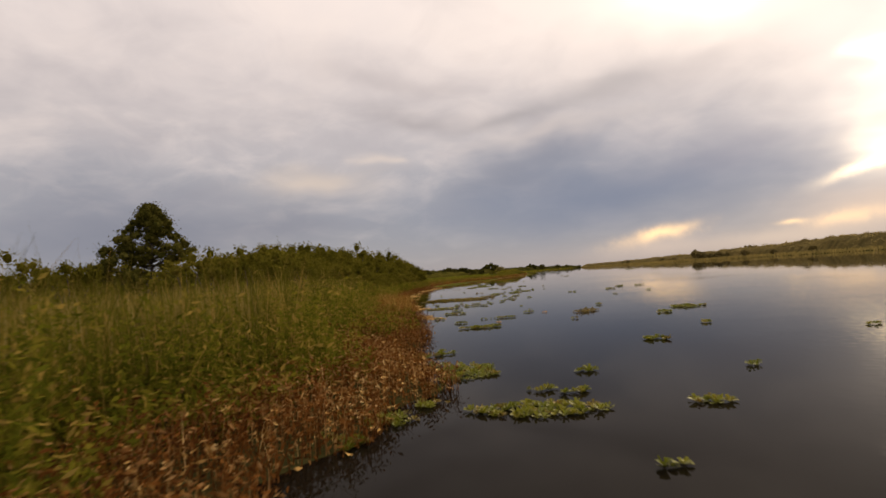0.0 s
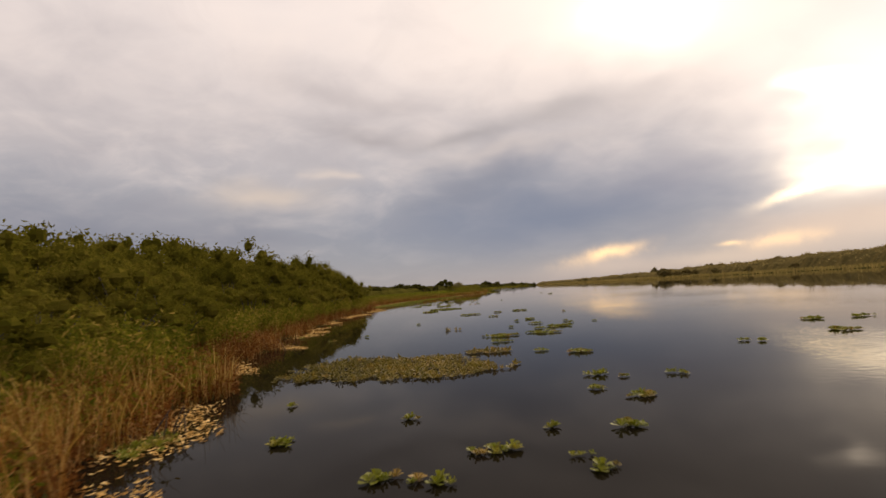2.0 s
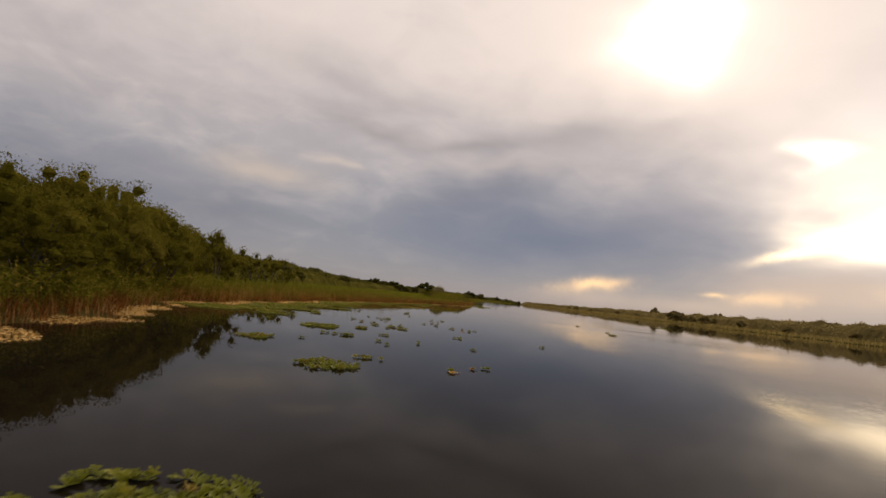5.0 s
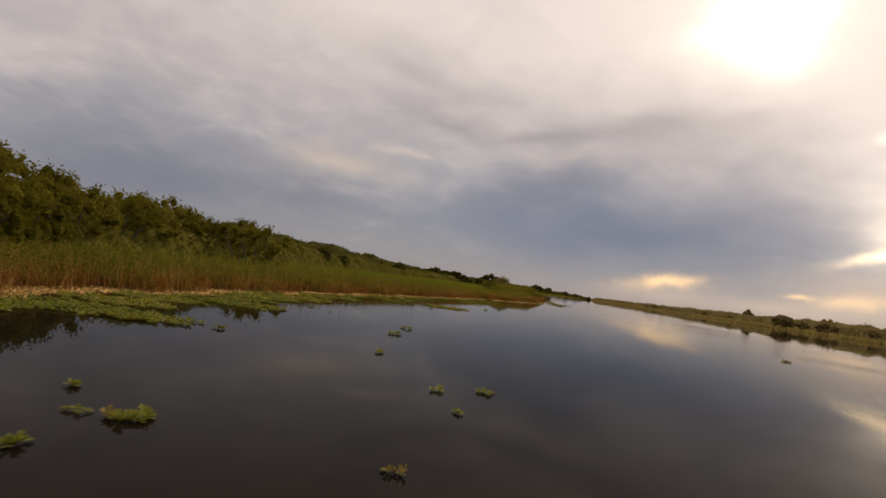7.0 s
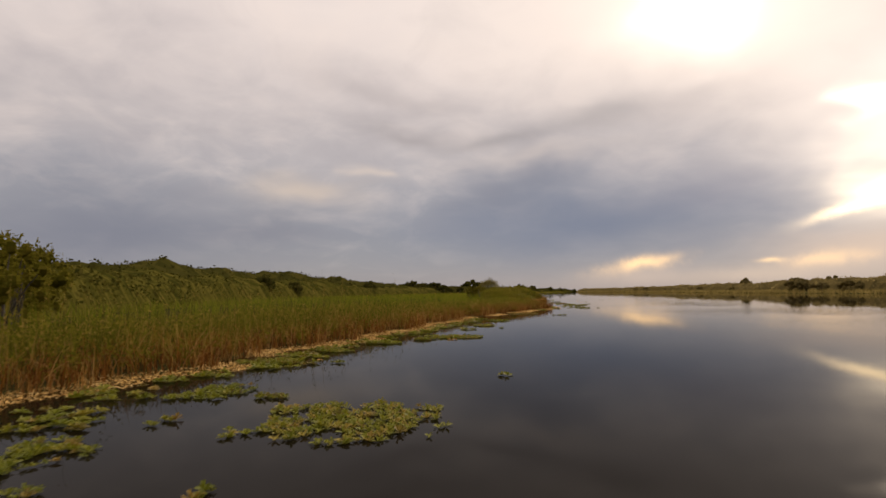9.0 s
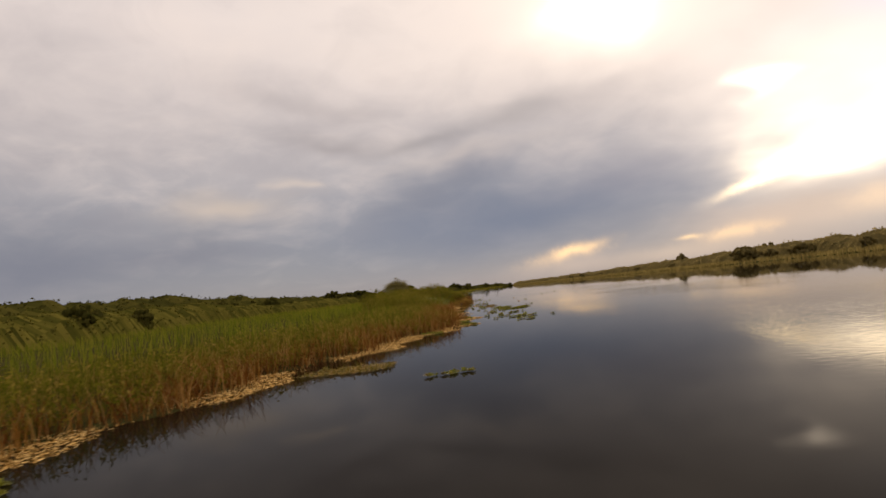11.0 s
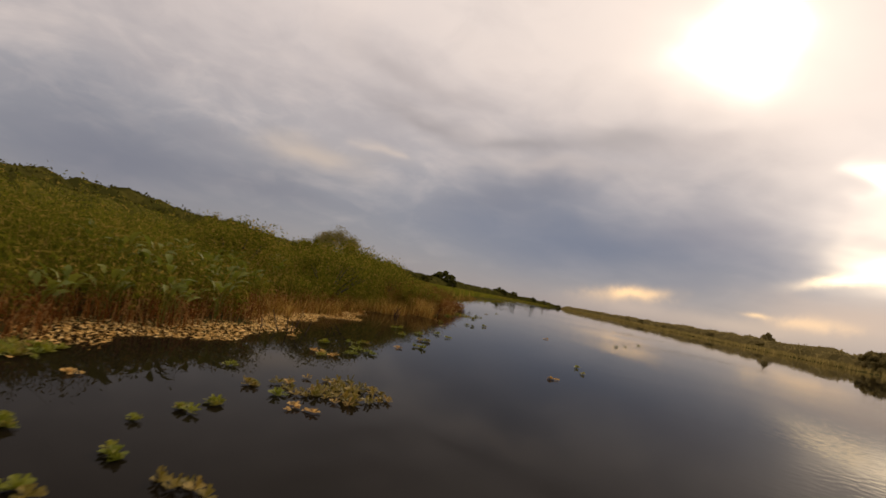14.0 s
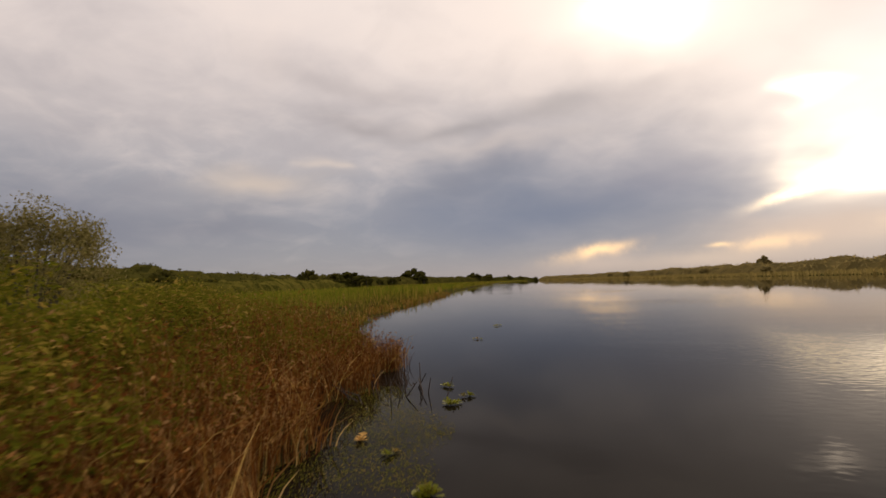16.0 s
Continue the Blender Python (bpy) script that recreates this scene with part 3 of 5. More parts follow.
blade_field("rusty_reeds", "tangled rust-brown dead reeds on the tip of the point", "reeds", p, H(p, 0.46, 0.45, 0.4), RNG.uniform(0.008, 0.016, len(p)), M_RUST, 0.45)
p, d = bank_points(420, 221, 233, -0.1, 1.6)
blade_field("golden_reeds", "scattered straw-coloured reeds among the rusty ones", "reeds", p, H(p, 0.55, 0.4, 0.3), RNG.uniform(0.007, 0.015, len(p)), M_GOLD, 0.6)
p, d = bank_points(6800, 213, 237, 0.6, 6.5)
leafy_stalks("point_weeds", "fine-leaved olive weeds behind the dead reeds", "weeds", p, H(p, 1.0) * np.clip(0.55 + d * 0.17, 0, 1.25), 0.08, 11, M_WILLOW)
p, d = bank_points(2600, 217, 236, 0.5, 4.0)
leafy_stalks("brown_weeds", "withered brown weeds among the olive ones on the point", "weeds", p, H(p, 0.9, 0.3), 0.07, 8, M_RUST)
p, d = bank_points(170, 222, 230, -0.25, 1.1)
blade_field("broken_stalks", "pale broken stalks leaning over the rusty weeds", "reeds", p, H(p, 0.34, 0.3), RNG.uniform(0.009, 0.016, len(p)), M_LITTER, 0.9)
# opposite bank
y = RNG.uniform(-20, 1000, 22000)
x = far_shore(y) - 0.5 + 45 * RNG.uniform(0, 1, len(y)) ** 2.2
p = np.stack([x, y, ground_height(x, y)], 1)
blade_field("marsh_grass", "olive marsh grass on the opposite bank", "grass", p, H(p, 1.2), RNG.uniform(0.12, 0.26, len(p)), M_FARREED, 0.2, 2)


# woods far behind the marsh, too dense to tell the trees apart
def far_woods(name, label, xs, ys, heights, depth, count, mat=M_DARKLEAF):
    """A belt of woods along a line: a closed, bumpy canopy with leaves standing out of it."""
    k = np.linspace(0, 1, len(xs))

    def canopy(u, s):
        cx, cy, ch = np.interp(u, k, xs), np.interp(u, k, ys), np.interp(u, k, heights)
        bump = np.array([noise.noise(Vector((a * 0.10, b * 0.10, 2.0))) + 0.6 * noise.noise(Vector((a * 0.3, b * 0.3, 4.0))) for a, b in zip(cx + s * depth, cy)])
        x = cx + s * depth
        return np.stack([x, cy, ground_height(x, cy) + ch * (0.84 + 0.36 * bump) * np.sqrt(np.clip(1 - (s * 2) ** 2, 0.0, 1))], 1)

    nu, ns = 420, 9
    uu, ss = np.meshgrid(np.linspace(0, 1, nu), np.linspace(-0.5, 0.5, ns), indexing="ij")
    gv = canopy(uu.ravel(), ss.ravel())
    gi = np.arange(nu * ns).reshape(nu, ns)
    gf = np.stack([gi[:-1, :-1], gi[:-1, 1:], gi[1:, 1:], gi[1:, :-1]], -1).reshape(-1, 4)
    pts = canopy(RNG.uniform(0, 1, count), RNG.uniform(-0.49, 0.49, count))
    size = RNG.uniform(0.35, 1.0, count) * np.clip(np.mean(heights) / 7, 0.6, 1.3)
    pts[:, 2] += RNG.uniform(-0.5, 0.45, count) * size
    gv, gf = gv[gf].reshape(-1, 3), np.arange(gf.size).reshape(-1, 4)
    v, f = merged([(gv, gf), leaves(pts, size, 0.0, 0.6, 0.15)])
    return tagged(new(name, mesh_from(name, v, f, mat)), label, "woods", kind="stuff")


far_woods("far_woods", "dark woods along the edge of the marsh meadow", [-70, -78, -92, -104, -110, -112, -108, -96, -60, -30, -8], [20, 110, 190, 260, 330, 420, 560, 680, 800, 870, 920],
          [5.5, 6, 7.2, 8.8, 8.6, 6.8, 6.3, 6.8, 6.4, 5.2, 4.2], 24, 19000)
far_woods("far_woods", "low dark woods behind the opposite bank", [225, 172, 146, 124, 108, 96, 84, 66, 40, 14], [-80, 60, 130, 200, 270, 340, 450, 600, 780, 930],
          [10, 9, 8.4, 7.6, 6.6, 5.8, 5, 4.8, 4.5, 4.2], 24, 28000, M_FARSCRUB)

far_woods("marsh_scrub", "low olive-green scrub between the meadow and the woods", [-44, -52, -62, -74, -84, -88, -86], [110, 140, 165, 200, 250, 320, 420], [3.6, 3.8, 4.0, 4.9, 5.0, 4.4, 4], 16, 15000, M_SCRUB)

# ---------------------------------------------------------------- bushes and trees
def lump(rng, c, r, sides=6):
    """A closed, uneven mass of inner foliage."""
    vs, fs = [], []
    els = np.radians([-82, -40, 0, 40, 82])
    for el in els:
        for k in range(sides):
            an = 2 * math.pi * k / sides
            q = r * rng.uniform(0.65, 1.25)
            vs.append(c + q * np.array([math.cos(el) * math.cos(an), math.cos(el) * math.sin(an), math.sin(el)]))
    for i in range(4):
        for k in range(sides):
            a, b = i * sides + k, i * sides + (k + 1) % sides
            fs.append((a, b, b + sides, a + sides))
    vs, fs = np.array(vs), np.array(fs)
    return vs[fs].reshape(-1, 3), np.arange(fs.size).reshape(-1, 4)


def bush_meshes(seed, height, spread, stems, lumps, per, leaf, mat, droop=0.3, core=0.38, low=0.42):
    """Stems that end in rounded clumps; each clump a dense inside with leaves standing out of it."""
    rng = np.random.default_rng(seed)
    limbs, masses, cens = [], [], []
    for k in range(lumps):
        an, skirt = rng.uniform(0, 2 * math.pi), k < lumps * low
        r = spread * rng.uniform(0.17, 0.29)
        out = spread * (rng.uniform(0.45, 0.82) if skirt else 0.76 * math.sqrt(rng.uniform(0, 1)))
        top = height * (rng.uniform(0.28, 0.68) if skirt else (1 - 0.55 * (out / spread) ** 2) * rng.uniform(0.86, 1.0))
        c_ = np.array([math.cos(an) * out, math.sin(an) * out, max(top - r * 0.95, r * 0.7)])
        if k >= lumps - stems:
            start = np.array([math.cos(an) * 0.15, math.sin(an) * 0.15, -0.15])
            mid = start * 0.4 + c_ * 0.6 * np.array([0.55, 0.55, 1.0])
            us = np.linspace(0, 1, 4)
            limbs.append(tube([(1 - u) ** 2 * start + 2 * u * (1 - u) * mid + u * u * c_ for u in us], [0.07 * height / 4 * (1 - 0.85 * u) for u in us], 5))
        if core:
            masses.append(lump(rng, c_, r * core))
        d = rng.normal(size=(per, 3)) + np.array([0, 0, 0.25])
        d /= np.linalg.norm(d, axis=1, keepdims=True)
        cens.append(c_ + d * (r * (0.42 + 0.55 * rng.uniform(0, 1, (per, 1)) ** 1.2 if core else rng.uniform(0.1, 1.2, (per, 1))) + rng.exponential(0.012 * spread, (per, 1)).clip(0, 0.045 * spread)))
    cen = np.concatenate(cens)
    cen[:, 2] = np.abs(cen[:, 2])
    crown = leaves(cen, leaf * rng.uniform(0.6, 1.4, len(cen)), droop, 0.42, 0.25)
    return merged(limbs), merged([crown] + masses), mat


def bush(name, label, category, kit, m, group=""):
    (lv, lf), (cv, cf), mat = kit
    ob = new(name)
    ob.matrix_world = m
    child("trunk", mesh_from("trunk", lv, lf, M_BARK, True), ob, "several thin grey stems")
    child("crown", mesh_from("crown", cv, cf, mat), ob)
    return tagged(ob, label, category, group)


def at(x, y, s=1.0, turn=None, sz=None):
    a = RNG.uniform(0, 360) if turn is None else turn
    z = float(ground_height(np.array(x), np.array(y)))
    return Matrix.LocRotScale((x, y, z), Euler((0, 0, radians(a))), None), s, (s if sz is None else sz)


def put(ob, x, y, s=1.0, sz=None):
    m, sx, s_z = at(x, y, s, None, sz)
    c_ = copy_thing(ob, m)
    c_.scale = (sx, sx, s_z)
    return c_


willows = [bush("willow_bush", "rounded olive-green willow bush in the marsh", "bush", bush_meshes(s, 4.0, 2.4, 7, 30, n, leaf, M_WILLOW, 0.3, 0.42), at(x, y)[0], "willow scrub on the bank")
           for s, x, y, n, leaf in ((11, -18.0, 43, 165, 0.088), (12, -20.0, 53, 165, 0.088), (13, -23.5, 60, 105, 0.12), (14, -25.0, 68, 105, 0.12))]
back_willows = [bush("willow_bush", "rounded olive-green willow bush deep in the scrub", "bush", bush_meshes(s, 4.0, 2.5, 4, 18, 50, 0.19, M_WILLOW, 0.3, 0.42), at(x, y)[0], "willow scrub on the bank")
                for s, x, y in ((15, -44.0, 60), (16, -50.0, 75))]
low_willows = [bush("willow_bush", "low wide olive-green bush on the bank", "bush", bush_meshes(s, 2.6, 2.2, 9, 40, 165, 0.098, M_HERB, 0.3, 0), at(x, y)[0], "bushes on the point of the bank")
               for s, x, y in ((17, -24.2, 219.5), (18, -24.6, 224))]
far_trees = [bush("tree", "distant dark green tree with a rounded crown", "tree", bush_meshes(s, 5.0, 2.6, 5, 26, 16, 0.46, M_DARKLEAF, 0.1, 0.95), at(x, y)[0], "scattered trees behind the marsh")
             for s, x, y in ((21, -72, 170), (22, -80, 205), (23, -90, 240))]
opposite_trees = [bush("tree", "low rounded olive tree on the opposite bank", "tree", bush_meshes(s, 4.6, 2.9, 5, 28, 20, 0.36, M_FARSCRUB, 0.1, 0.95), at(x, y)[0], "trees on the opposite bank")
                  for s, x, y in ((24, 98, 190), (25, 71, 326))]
pale_tree = bush("willow_tree", "pale grey-green willow with thin hanging leaves", "tree", bush_meshes(31, 4.3, 2.6, 12, 38, 400, 0.10, M_PALETREE, 0.8, 0, 0.2), at(-31.4, 235.2)[0])

# willow scrub: thick beside the water, falling back from the bank further on
SCRUB_Y = [32, 38, 46, 56, 68, 80, 96]
SCRUB_TOP = ([1.9, 2.3, 2.5, 2.5, 2.6, 2.8, 3.0], [3.2, 3.7, 4.0, 4.4, 5.0, 5.0, 4.8], [4.4, 4.9, 5.4, 6.2, 6.9, 6.6, 6.0], [4.8, 5.2, 5.7, 6.6, 7.5, 7.2, 6.4])
for k in range(100):
    row = k // 25
    y = 34 + (k % 25) * 2.5 + RNG.uniform(-0.9, 0.9)
    x = float(shore(y)) - ((3.0, 6.6, 10.4, 14.6)[row] + RNG.uniform(-0.7, 0.7))
    s = float(np.interp(y, SCRUB_Y, SCRUB_TOP[row])) / 4.0 * RNG.uniform(0.86, 1.06)
    put(willows[k % 2 + (0 if y < 72 else 2)] if row < 2 else back_willows[k % 2], x, y, 0.35 + s * 0.75, s)
for k in range(44):
    u = k / 43
    y = 92 + 60 * u + RNG.uniform(-1.5, 1.5)
    x = -28 - 25 * u + RNG.uniform(-3.0, 0.5)
    s = (6.15 - 0.7 * u + 0.4 * math.sin(u * 9)) / 4.2 * RNG.uniform(0.82, 1.08)
    put(willows[k % 2] if k < 13 else back_willows[k % 2], x, y, s, s)
for y in (83, 85.5, 88, 90.5, 93, 95.5, 98):
    s = RNG.uniform(0.92, 1.1)
    put(willows[int(y) % 2], float(shore(y)) - RNG.uniform(2.2, 3.4), y, s, s)
for k in range(24):
    y = 10 + k * 5.6
    put(back_willows[k % 2], -30 - RNG.uniform(4, 24) - max(0, y - 90) * 0.5, y, 1.15 + RNG.uniform(-0.2, 0.3))
for k in range(16):
    put(back_willows[k % 2], -36 - RNG.uniform(0, 26), 26 + k * 2.4, 1.45 + RNG.uniform(-0.15, 0.3))
for x, y, h in ((-40, 142, 4.6), (-43, 145, 5.0), (-47, 149, 5.3), (-52, 154, 5.4), (-57, 158, 5.2), (-62, 164, 5.4)):
    put(back_willows[int(y) % 2], x, y, h / 4.0, h / 4.1)
put(willows[3], -32.0, 110.0, 1.1, 1.2)
put(willows[2], -33.8, 112.5, 1.0, 1.15)
put(willows[1], -29.5, 86.5, 1.35, 1.75)
put(willows[0], -31.0, 89.0, 1.3, 1.7)
# bushes on the point
for k, (x, y, h) in enumerate(((-23.6, 216.5, 2.3), (-26.5, 219, 2.6), (-23.8, 221.8, 2.4), (-26.6, 223.2, 2.9), (-24.0, 226.5, 2.2), (-27.0, 227.5, 2.7), (-24.5, 230, 1.9), (-27.6, 236, 2.2), (-22.6, 219.2, 1.7), (-22.4, 223.6, 1.6), (-22.9, 213.5, 1.9), (-25.2, 211.0, 2.2))):
    put(low_willows[k % 2], x, y, 1.0, h / 2.6 * (1.12 if y < 218 else 0.9))
for x, y, h in ((-27.5, 222, 2.8), (-29.6, 225.5, 2.9), (-33.2, 234, 3.0), (-33.5, 226, 2.9), (-30.5, 218, 2.8)):
    put(willows[int(y) % 4], x, y, h / 4.3, h / 4.2)
# scattered trees in front of the woods, and along the opposite bank
for k in range(46):
    u = k / 45
    y = 120 + 520 * u + RNG.uniform(-6, 6)
    x = -66 - 34 * math.sin(u * 2.4) + RNG.uniform(-10, 10)
    put(far_trees[k % 3], x, y, 0.8 + 0.5 * u + RNG.uniform(-0.25, 0.3))
for k in range(30):
    u = k / 29
    y = 30 + 900 * u + RNG.uniform(-6, 6)
    x = float(far_shore(y)) + 10 + RNG.uniform(0, 26)
    put(opposite_trees[k % 2], x, y, 0.55 + 0.35 * u + RNG.uniform(-0.15, 0.3))
for x, y, w, h in ((65.5, 350, 1.3, 1.25), (69.0, 352, 1.1, 1.1), (71.5, 346, 0.9, 0.85), (66.5, 357, 1.2, 1.3), (75.0, 338, 0.8, 0.8), (92, 500, 1.5, 2.0), (76, 330, 0.6, 0.9)):
    put(opposite_trees[int(y) % 2], x, y, w, h)
put(opposite_trees[1], 118, 450, 1.5, 1.9)
for x, y, w, h in ((-96, 640, 4.0, 2.55), (-104, 655, 2.6, 2.0), (-96, 428, 1.5, 1.75), (-102, 436, 1.1, 1.5), (-93, 470, 2.8, 1.65), (-103, 480, 2.4, 1.6), (-62, 778, 3.2, 2.0), (-50, 800, 2.6, 1.8),
                   (-96, 300, 1.3, 1.3), (-99, 318, 1.0, 1.35), (-104, 350, 1.6, 1.3), (-30, 850, 2.2, 1.4), (-18, 880, 1.8, 1.2)):
    put(far_trees[int(y) % 3], x, y, w, h)
put(far_trees[1], 0, 914, 1.6, 1.0)

# tall conical tree
def conical_tree(x, y, height, spread):
    rng = np.random.default_rng(5)
    ob = new("conical_tree")
    ob.matrix_world = at(x, y, 1, 0)[0]
    zs = np.linspace(-0.2, height, 9)
    trunk = tube([np.array([0.06 * math.sin(z), 0.05 * math.cos(z * 1.3), z]) for z in zs], [0.24 * (1 - z / height * 0.92) for z in zs], 8)
    limbs, cens, masses = [trunk], [], []
    for _ in range(220):
        z = height * (0.20 + 0.78 * rng.uniform(0, 1) ** 1.25)
        reach = spread * min(1.0, (1 - (z / height) ** 1.9) * 1.15)
        out = reach * rng.uniform(0.1, 1.0) ** 0.55
        an = rng.uniform(0, 2 * math.pi)
        e = np.array([math.cos(an) * out, math.sin(an) * out, z + out * 0.10])
        s = np.array([0, 0, z - 0.35])
        limbs.append(tube([s, s * 0.5 + e * 0.5 + np.array([0, 0, 0.15]), e], [0.06, 0.035, 0.008], 4))
        size = rng.uniform(0.55, 0.85)
        masses.append(lump(rng, e, size * 0.5, 7))
        cens.append(e + rng.normal(0, size * 0.52, (62, 3)) * np.array([0.9, 0.9, 0.6]))
    lv, lf = merged(limbs)
    child("trunk", mesh_from("trunk", lv, lf, M_BARK, True), ob)
    cen = np.concatenate(cens)
    v, f = merged([leaves(cen, 0.24 * rng.uniform(0.6, 1.3, len(cen)), 0.1, 0.45, 0.2)] + masses)
    child("crown", mesh_from("crown", v, f, M_SCRUB), ob)
    return tagged(ob, "tall dark conical tree standing alone above the scrub", "tree")


conical_tree(-38.9, 46.5, 10.3, 5.0)

# ---------------------------------------------------------------- floating plants
def rosette_mesh(seed, radius, count, height, mat, cup=0.5):
    """A floating rosette: broad, fan-shaped leaves in two rings."""
    rng = np.random.default_rng(seed)
    vs, fs = [(0.0, 0.0, 0.0)], []
    for k in range(count):
        ring = k % 3
        an = 2 * math.pi * k / count + rng.uniform(-0.25, 0.25)
        r = radius * (1.0, 0.82, 0.55)[ring] * rng.uniform(0.85, 1.1)
        up = height * (0.35, 0.65, 1.0)[ring] * rng.uniform(0.7, 1.2)
        wd = r * rng.uniform(0.46, 0.62)
        ca, sa_ = math.cos(an), math.sin(an)

        def P(u, w, z):
            return (ca * u - sa_ * w, sa_ * u + ca * w, z)
        b = len(vs)
        vs += [P(r * 0.45, -wd * 0.42, up * 0.55), P(r * 0.50, 0, up * 0.40), P(r * 0.45, wd * 0.42, up * 0.55),
               P(r * 0.80, -wd * 0.80, up * 0.98), P(r * 0.86, 0, up * 0.70), P(r * 0.80, wd * 0.80, up * 0.98),
               P(r * 1.00, -wd * 0.42, up * 0.95), P(r * 1.00, wd * 0.42, up * 0.95)]
        fs += [(0, b, b + 1), (0, b + 1, b + 2), (b, b + 3, b + 4), (b, b + 4, b + 1), (b + 1, b + 4, b + 5), (b + 1, b + 5, b + 2),
               (b + 3, b + 6, b + 4), (b + 4, b + 6, b + 7), (b + 4, b + 7, b + 5)]
    return mesh_from("rosette", vs, fs, mat)


GREEN = dict(meshes=[rosette_mesh(30 + k, 0.084, 9, 0.062, M_LETTUCE if k < 5 else M_BRONZE) for k in range(6)], step=0.105,
             one="single bright green water lettuce rosette floating on the river", many="floating raft of bright green water lettuce rosettes", carpet=[rosette_mesh(80 + k, 0.088, 6, 0.058, M_LETTUCE) for k in range(4)])
BRONZE = dict(meshes=[rosette_mesh(50 + k, 0.082, 7, 0.080, M_BRONZE) for k in range(4)], step=0.12,
              one="small tuft of bronze-brown floating plants on the river", many="floating raft of bronze-brown and olive water plants", carpet=[rosette_mesh(84 + k, 0.082, 5, 0.075, M_BRONZE) for k in range(4)])
PALE = dict(meshes=[rosette_mesh(60 + k, 0.07, 8, 0.04, M_LITTER) for k in range(3)], step=0.10,
            one="withered straw-coloured water plant floating on the river", many="withered straw-coloured water plants floating together", carpet=[rosette_mesh(88 + k, 0.07, 5, 0.04, M_LITTER) for k in range(3)])
mat_count = 0


def mat(x, y, across, deep, sort, gap=-0.22):
    """A raft of floating plants of about that size; each rosette is a part."""
    global mat_count
    mat_count += 1
    rng = random.Random(mat_count * 17 + 3)
    a, b = max(across * 0.5, 0.05), max(deep * 0.5, 0.05)
    step = sort["step"]
    spots = []
    if a < 0.16 and b < 0.16:
        spots = [(0.0, 0.0)] + [(rng.uniform(-0.12, 0.12), rng.uniform(-0.10, 0.10)) for _ in range(rng.choice((2, 2, 3, 4)))]
    else:
        nx_, ny_ = int(a / step) + 1, int(b / step) + 1
        for i in range(-nx_, nx_ + 1):
            for j in range(-ny_, ny_ + 1):
                u, v = (i + 0.5 * (j % 2)) * step, j * step * 0.9
                u, v = u + rng.uniform(-0.35, 0.35) * step, v + rng.uniform(-0.35, 0.35) * step
                edge = 1.0 + 0.95 * noise.noise(Vector((u * 2.4 + x * 3, v * 2.4 + y * 3, 1.7)))
                if (u / (a + 0.02)) ** 2 + (v / (b + 0.02)) ** 2 < edge * 0.92 and noise.noise(Vector((u * 2.6 + x, v * 2.6 + y, 9.0))) > (gap if sort is GREEN or across < 2 else -0.5):
                    spots.append((u, v))
        if not spots:
            spots = [(0.0, 0.0)]
    rng.shuffle(spots)
    rest, spots = spots[54:], spots[:54]
    raft = new("water_lettuce" if sort is GREEN else "floating_plants")
    raft.matrix_world = pose(x, y, 0.004, 0, 0, 8 + rng.uniform(-8, 8))
    for u, v in spots:
        ob = new("rosette", rng.choice(sort["meshes"]))
        ob.parent = raft
        s = rng.uniform(0.5, 1.2)
        ob.location, ob.rotation_euler = (u, v, 0.006), (rng.uniform(-0.17, 0.17), rng.uniform(-0.17, 0.17), rng.uniform(0, 6.28))
        ob.scale = (s, s, s * rng.uniform(0.8, 1.25))
    if rest:
        chunks = []
        for u, v in rest:
            me = rng.choice(sort["carpet"])
            co = np.empty(len(me.vertices) * 3, np.float32)
            me.vertices.foreach_get("co", co)
            s, an = rng.uniform(0.62, 1.15), rng.uniform(0, 6.28)
            co = co.reshape(-1, 3) * s
            x2 = co[:, 0] * math.cos(an) - co[:, 1] * math.sin(an) + u
            y2 = co[:, 0] * math.sin(an) + co[:, 1] * math.cos(an) + v
            chunks.append((np.stack([x2, y2, co[:, 2]], 1), np.array([p_.vertices[:] for p_ in me.polygons])))
        v_, f_ = merged(chunks)
        tagged(child("rosette_carpet", mesh_from("rosette_carpet", v_, f_, sort["meshes"][0].materials[0]), raft), "dense carpet of small leafy rosettes", kind="stuff")
    tagged(raft, sort["many"] if len(spots) > 2 else sort["one"], "water plants", "floating plants on the river")
    return raft


mat(0.6, 5.0, 0.23, 0.22, GREEN)
mat(-2.8, 5.8, 0.43, 0.31, GREEN)
mat(-2.8, 6.8, 0.77, 0.32, GREEN)
mat(-0.5, 7.0, 1.73, 0.68, GREEN)
mat(1.4, 7.3, 0.43, 0.22, GREEN)
mat(-0.2, 8.0, 0.38, 0.22, GREEN)
mat(-0.6, 8.2, 0.47, 0.22, GREEN)
mat(-0.0, 9.6, 0.32, 0.22, GREEN)
mat(2.4, 9.6, 0.26, 0.22, GREEN)
mat(-2.0, 9.8, 1.17, 1.52, GREEN)
mat(-3.5, 11.8, 0.48, 0.62, GREEN)
mat(1.5, 13.2, 0.55, 0.54, GREEN)
mat(5.9, 14.1, 0.48, 0.22, GREEN)
mat(3.1, 16.1, 0.35, 0.22, GREEN)
mat(-5.9, 17.9, 0.28, 0.22, GREEN)
mat(-3.1, 17.9, 1.24, 0.79, GREEN)
mat(-2.8, 19.2, 0.16, 0.22, PALE)
mat(-0.3, 19.4, 0.26, 0.22, GREEN)
mat(-4.2, 19.7, 0.55, 0.22, GREEN)
mat(2.6, 20.0, 0.37, 0.48, GREEN)
mat(-5.9, 20.0, 0.67, 0.22, GREEN)
mat(-3.0, 21.1, 1.23, 0.22, GREEN)
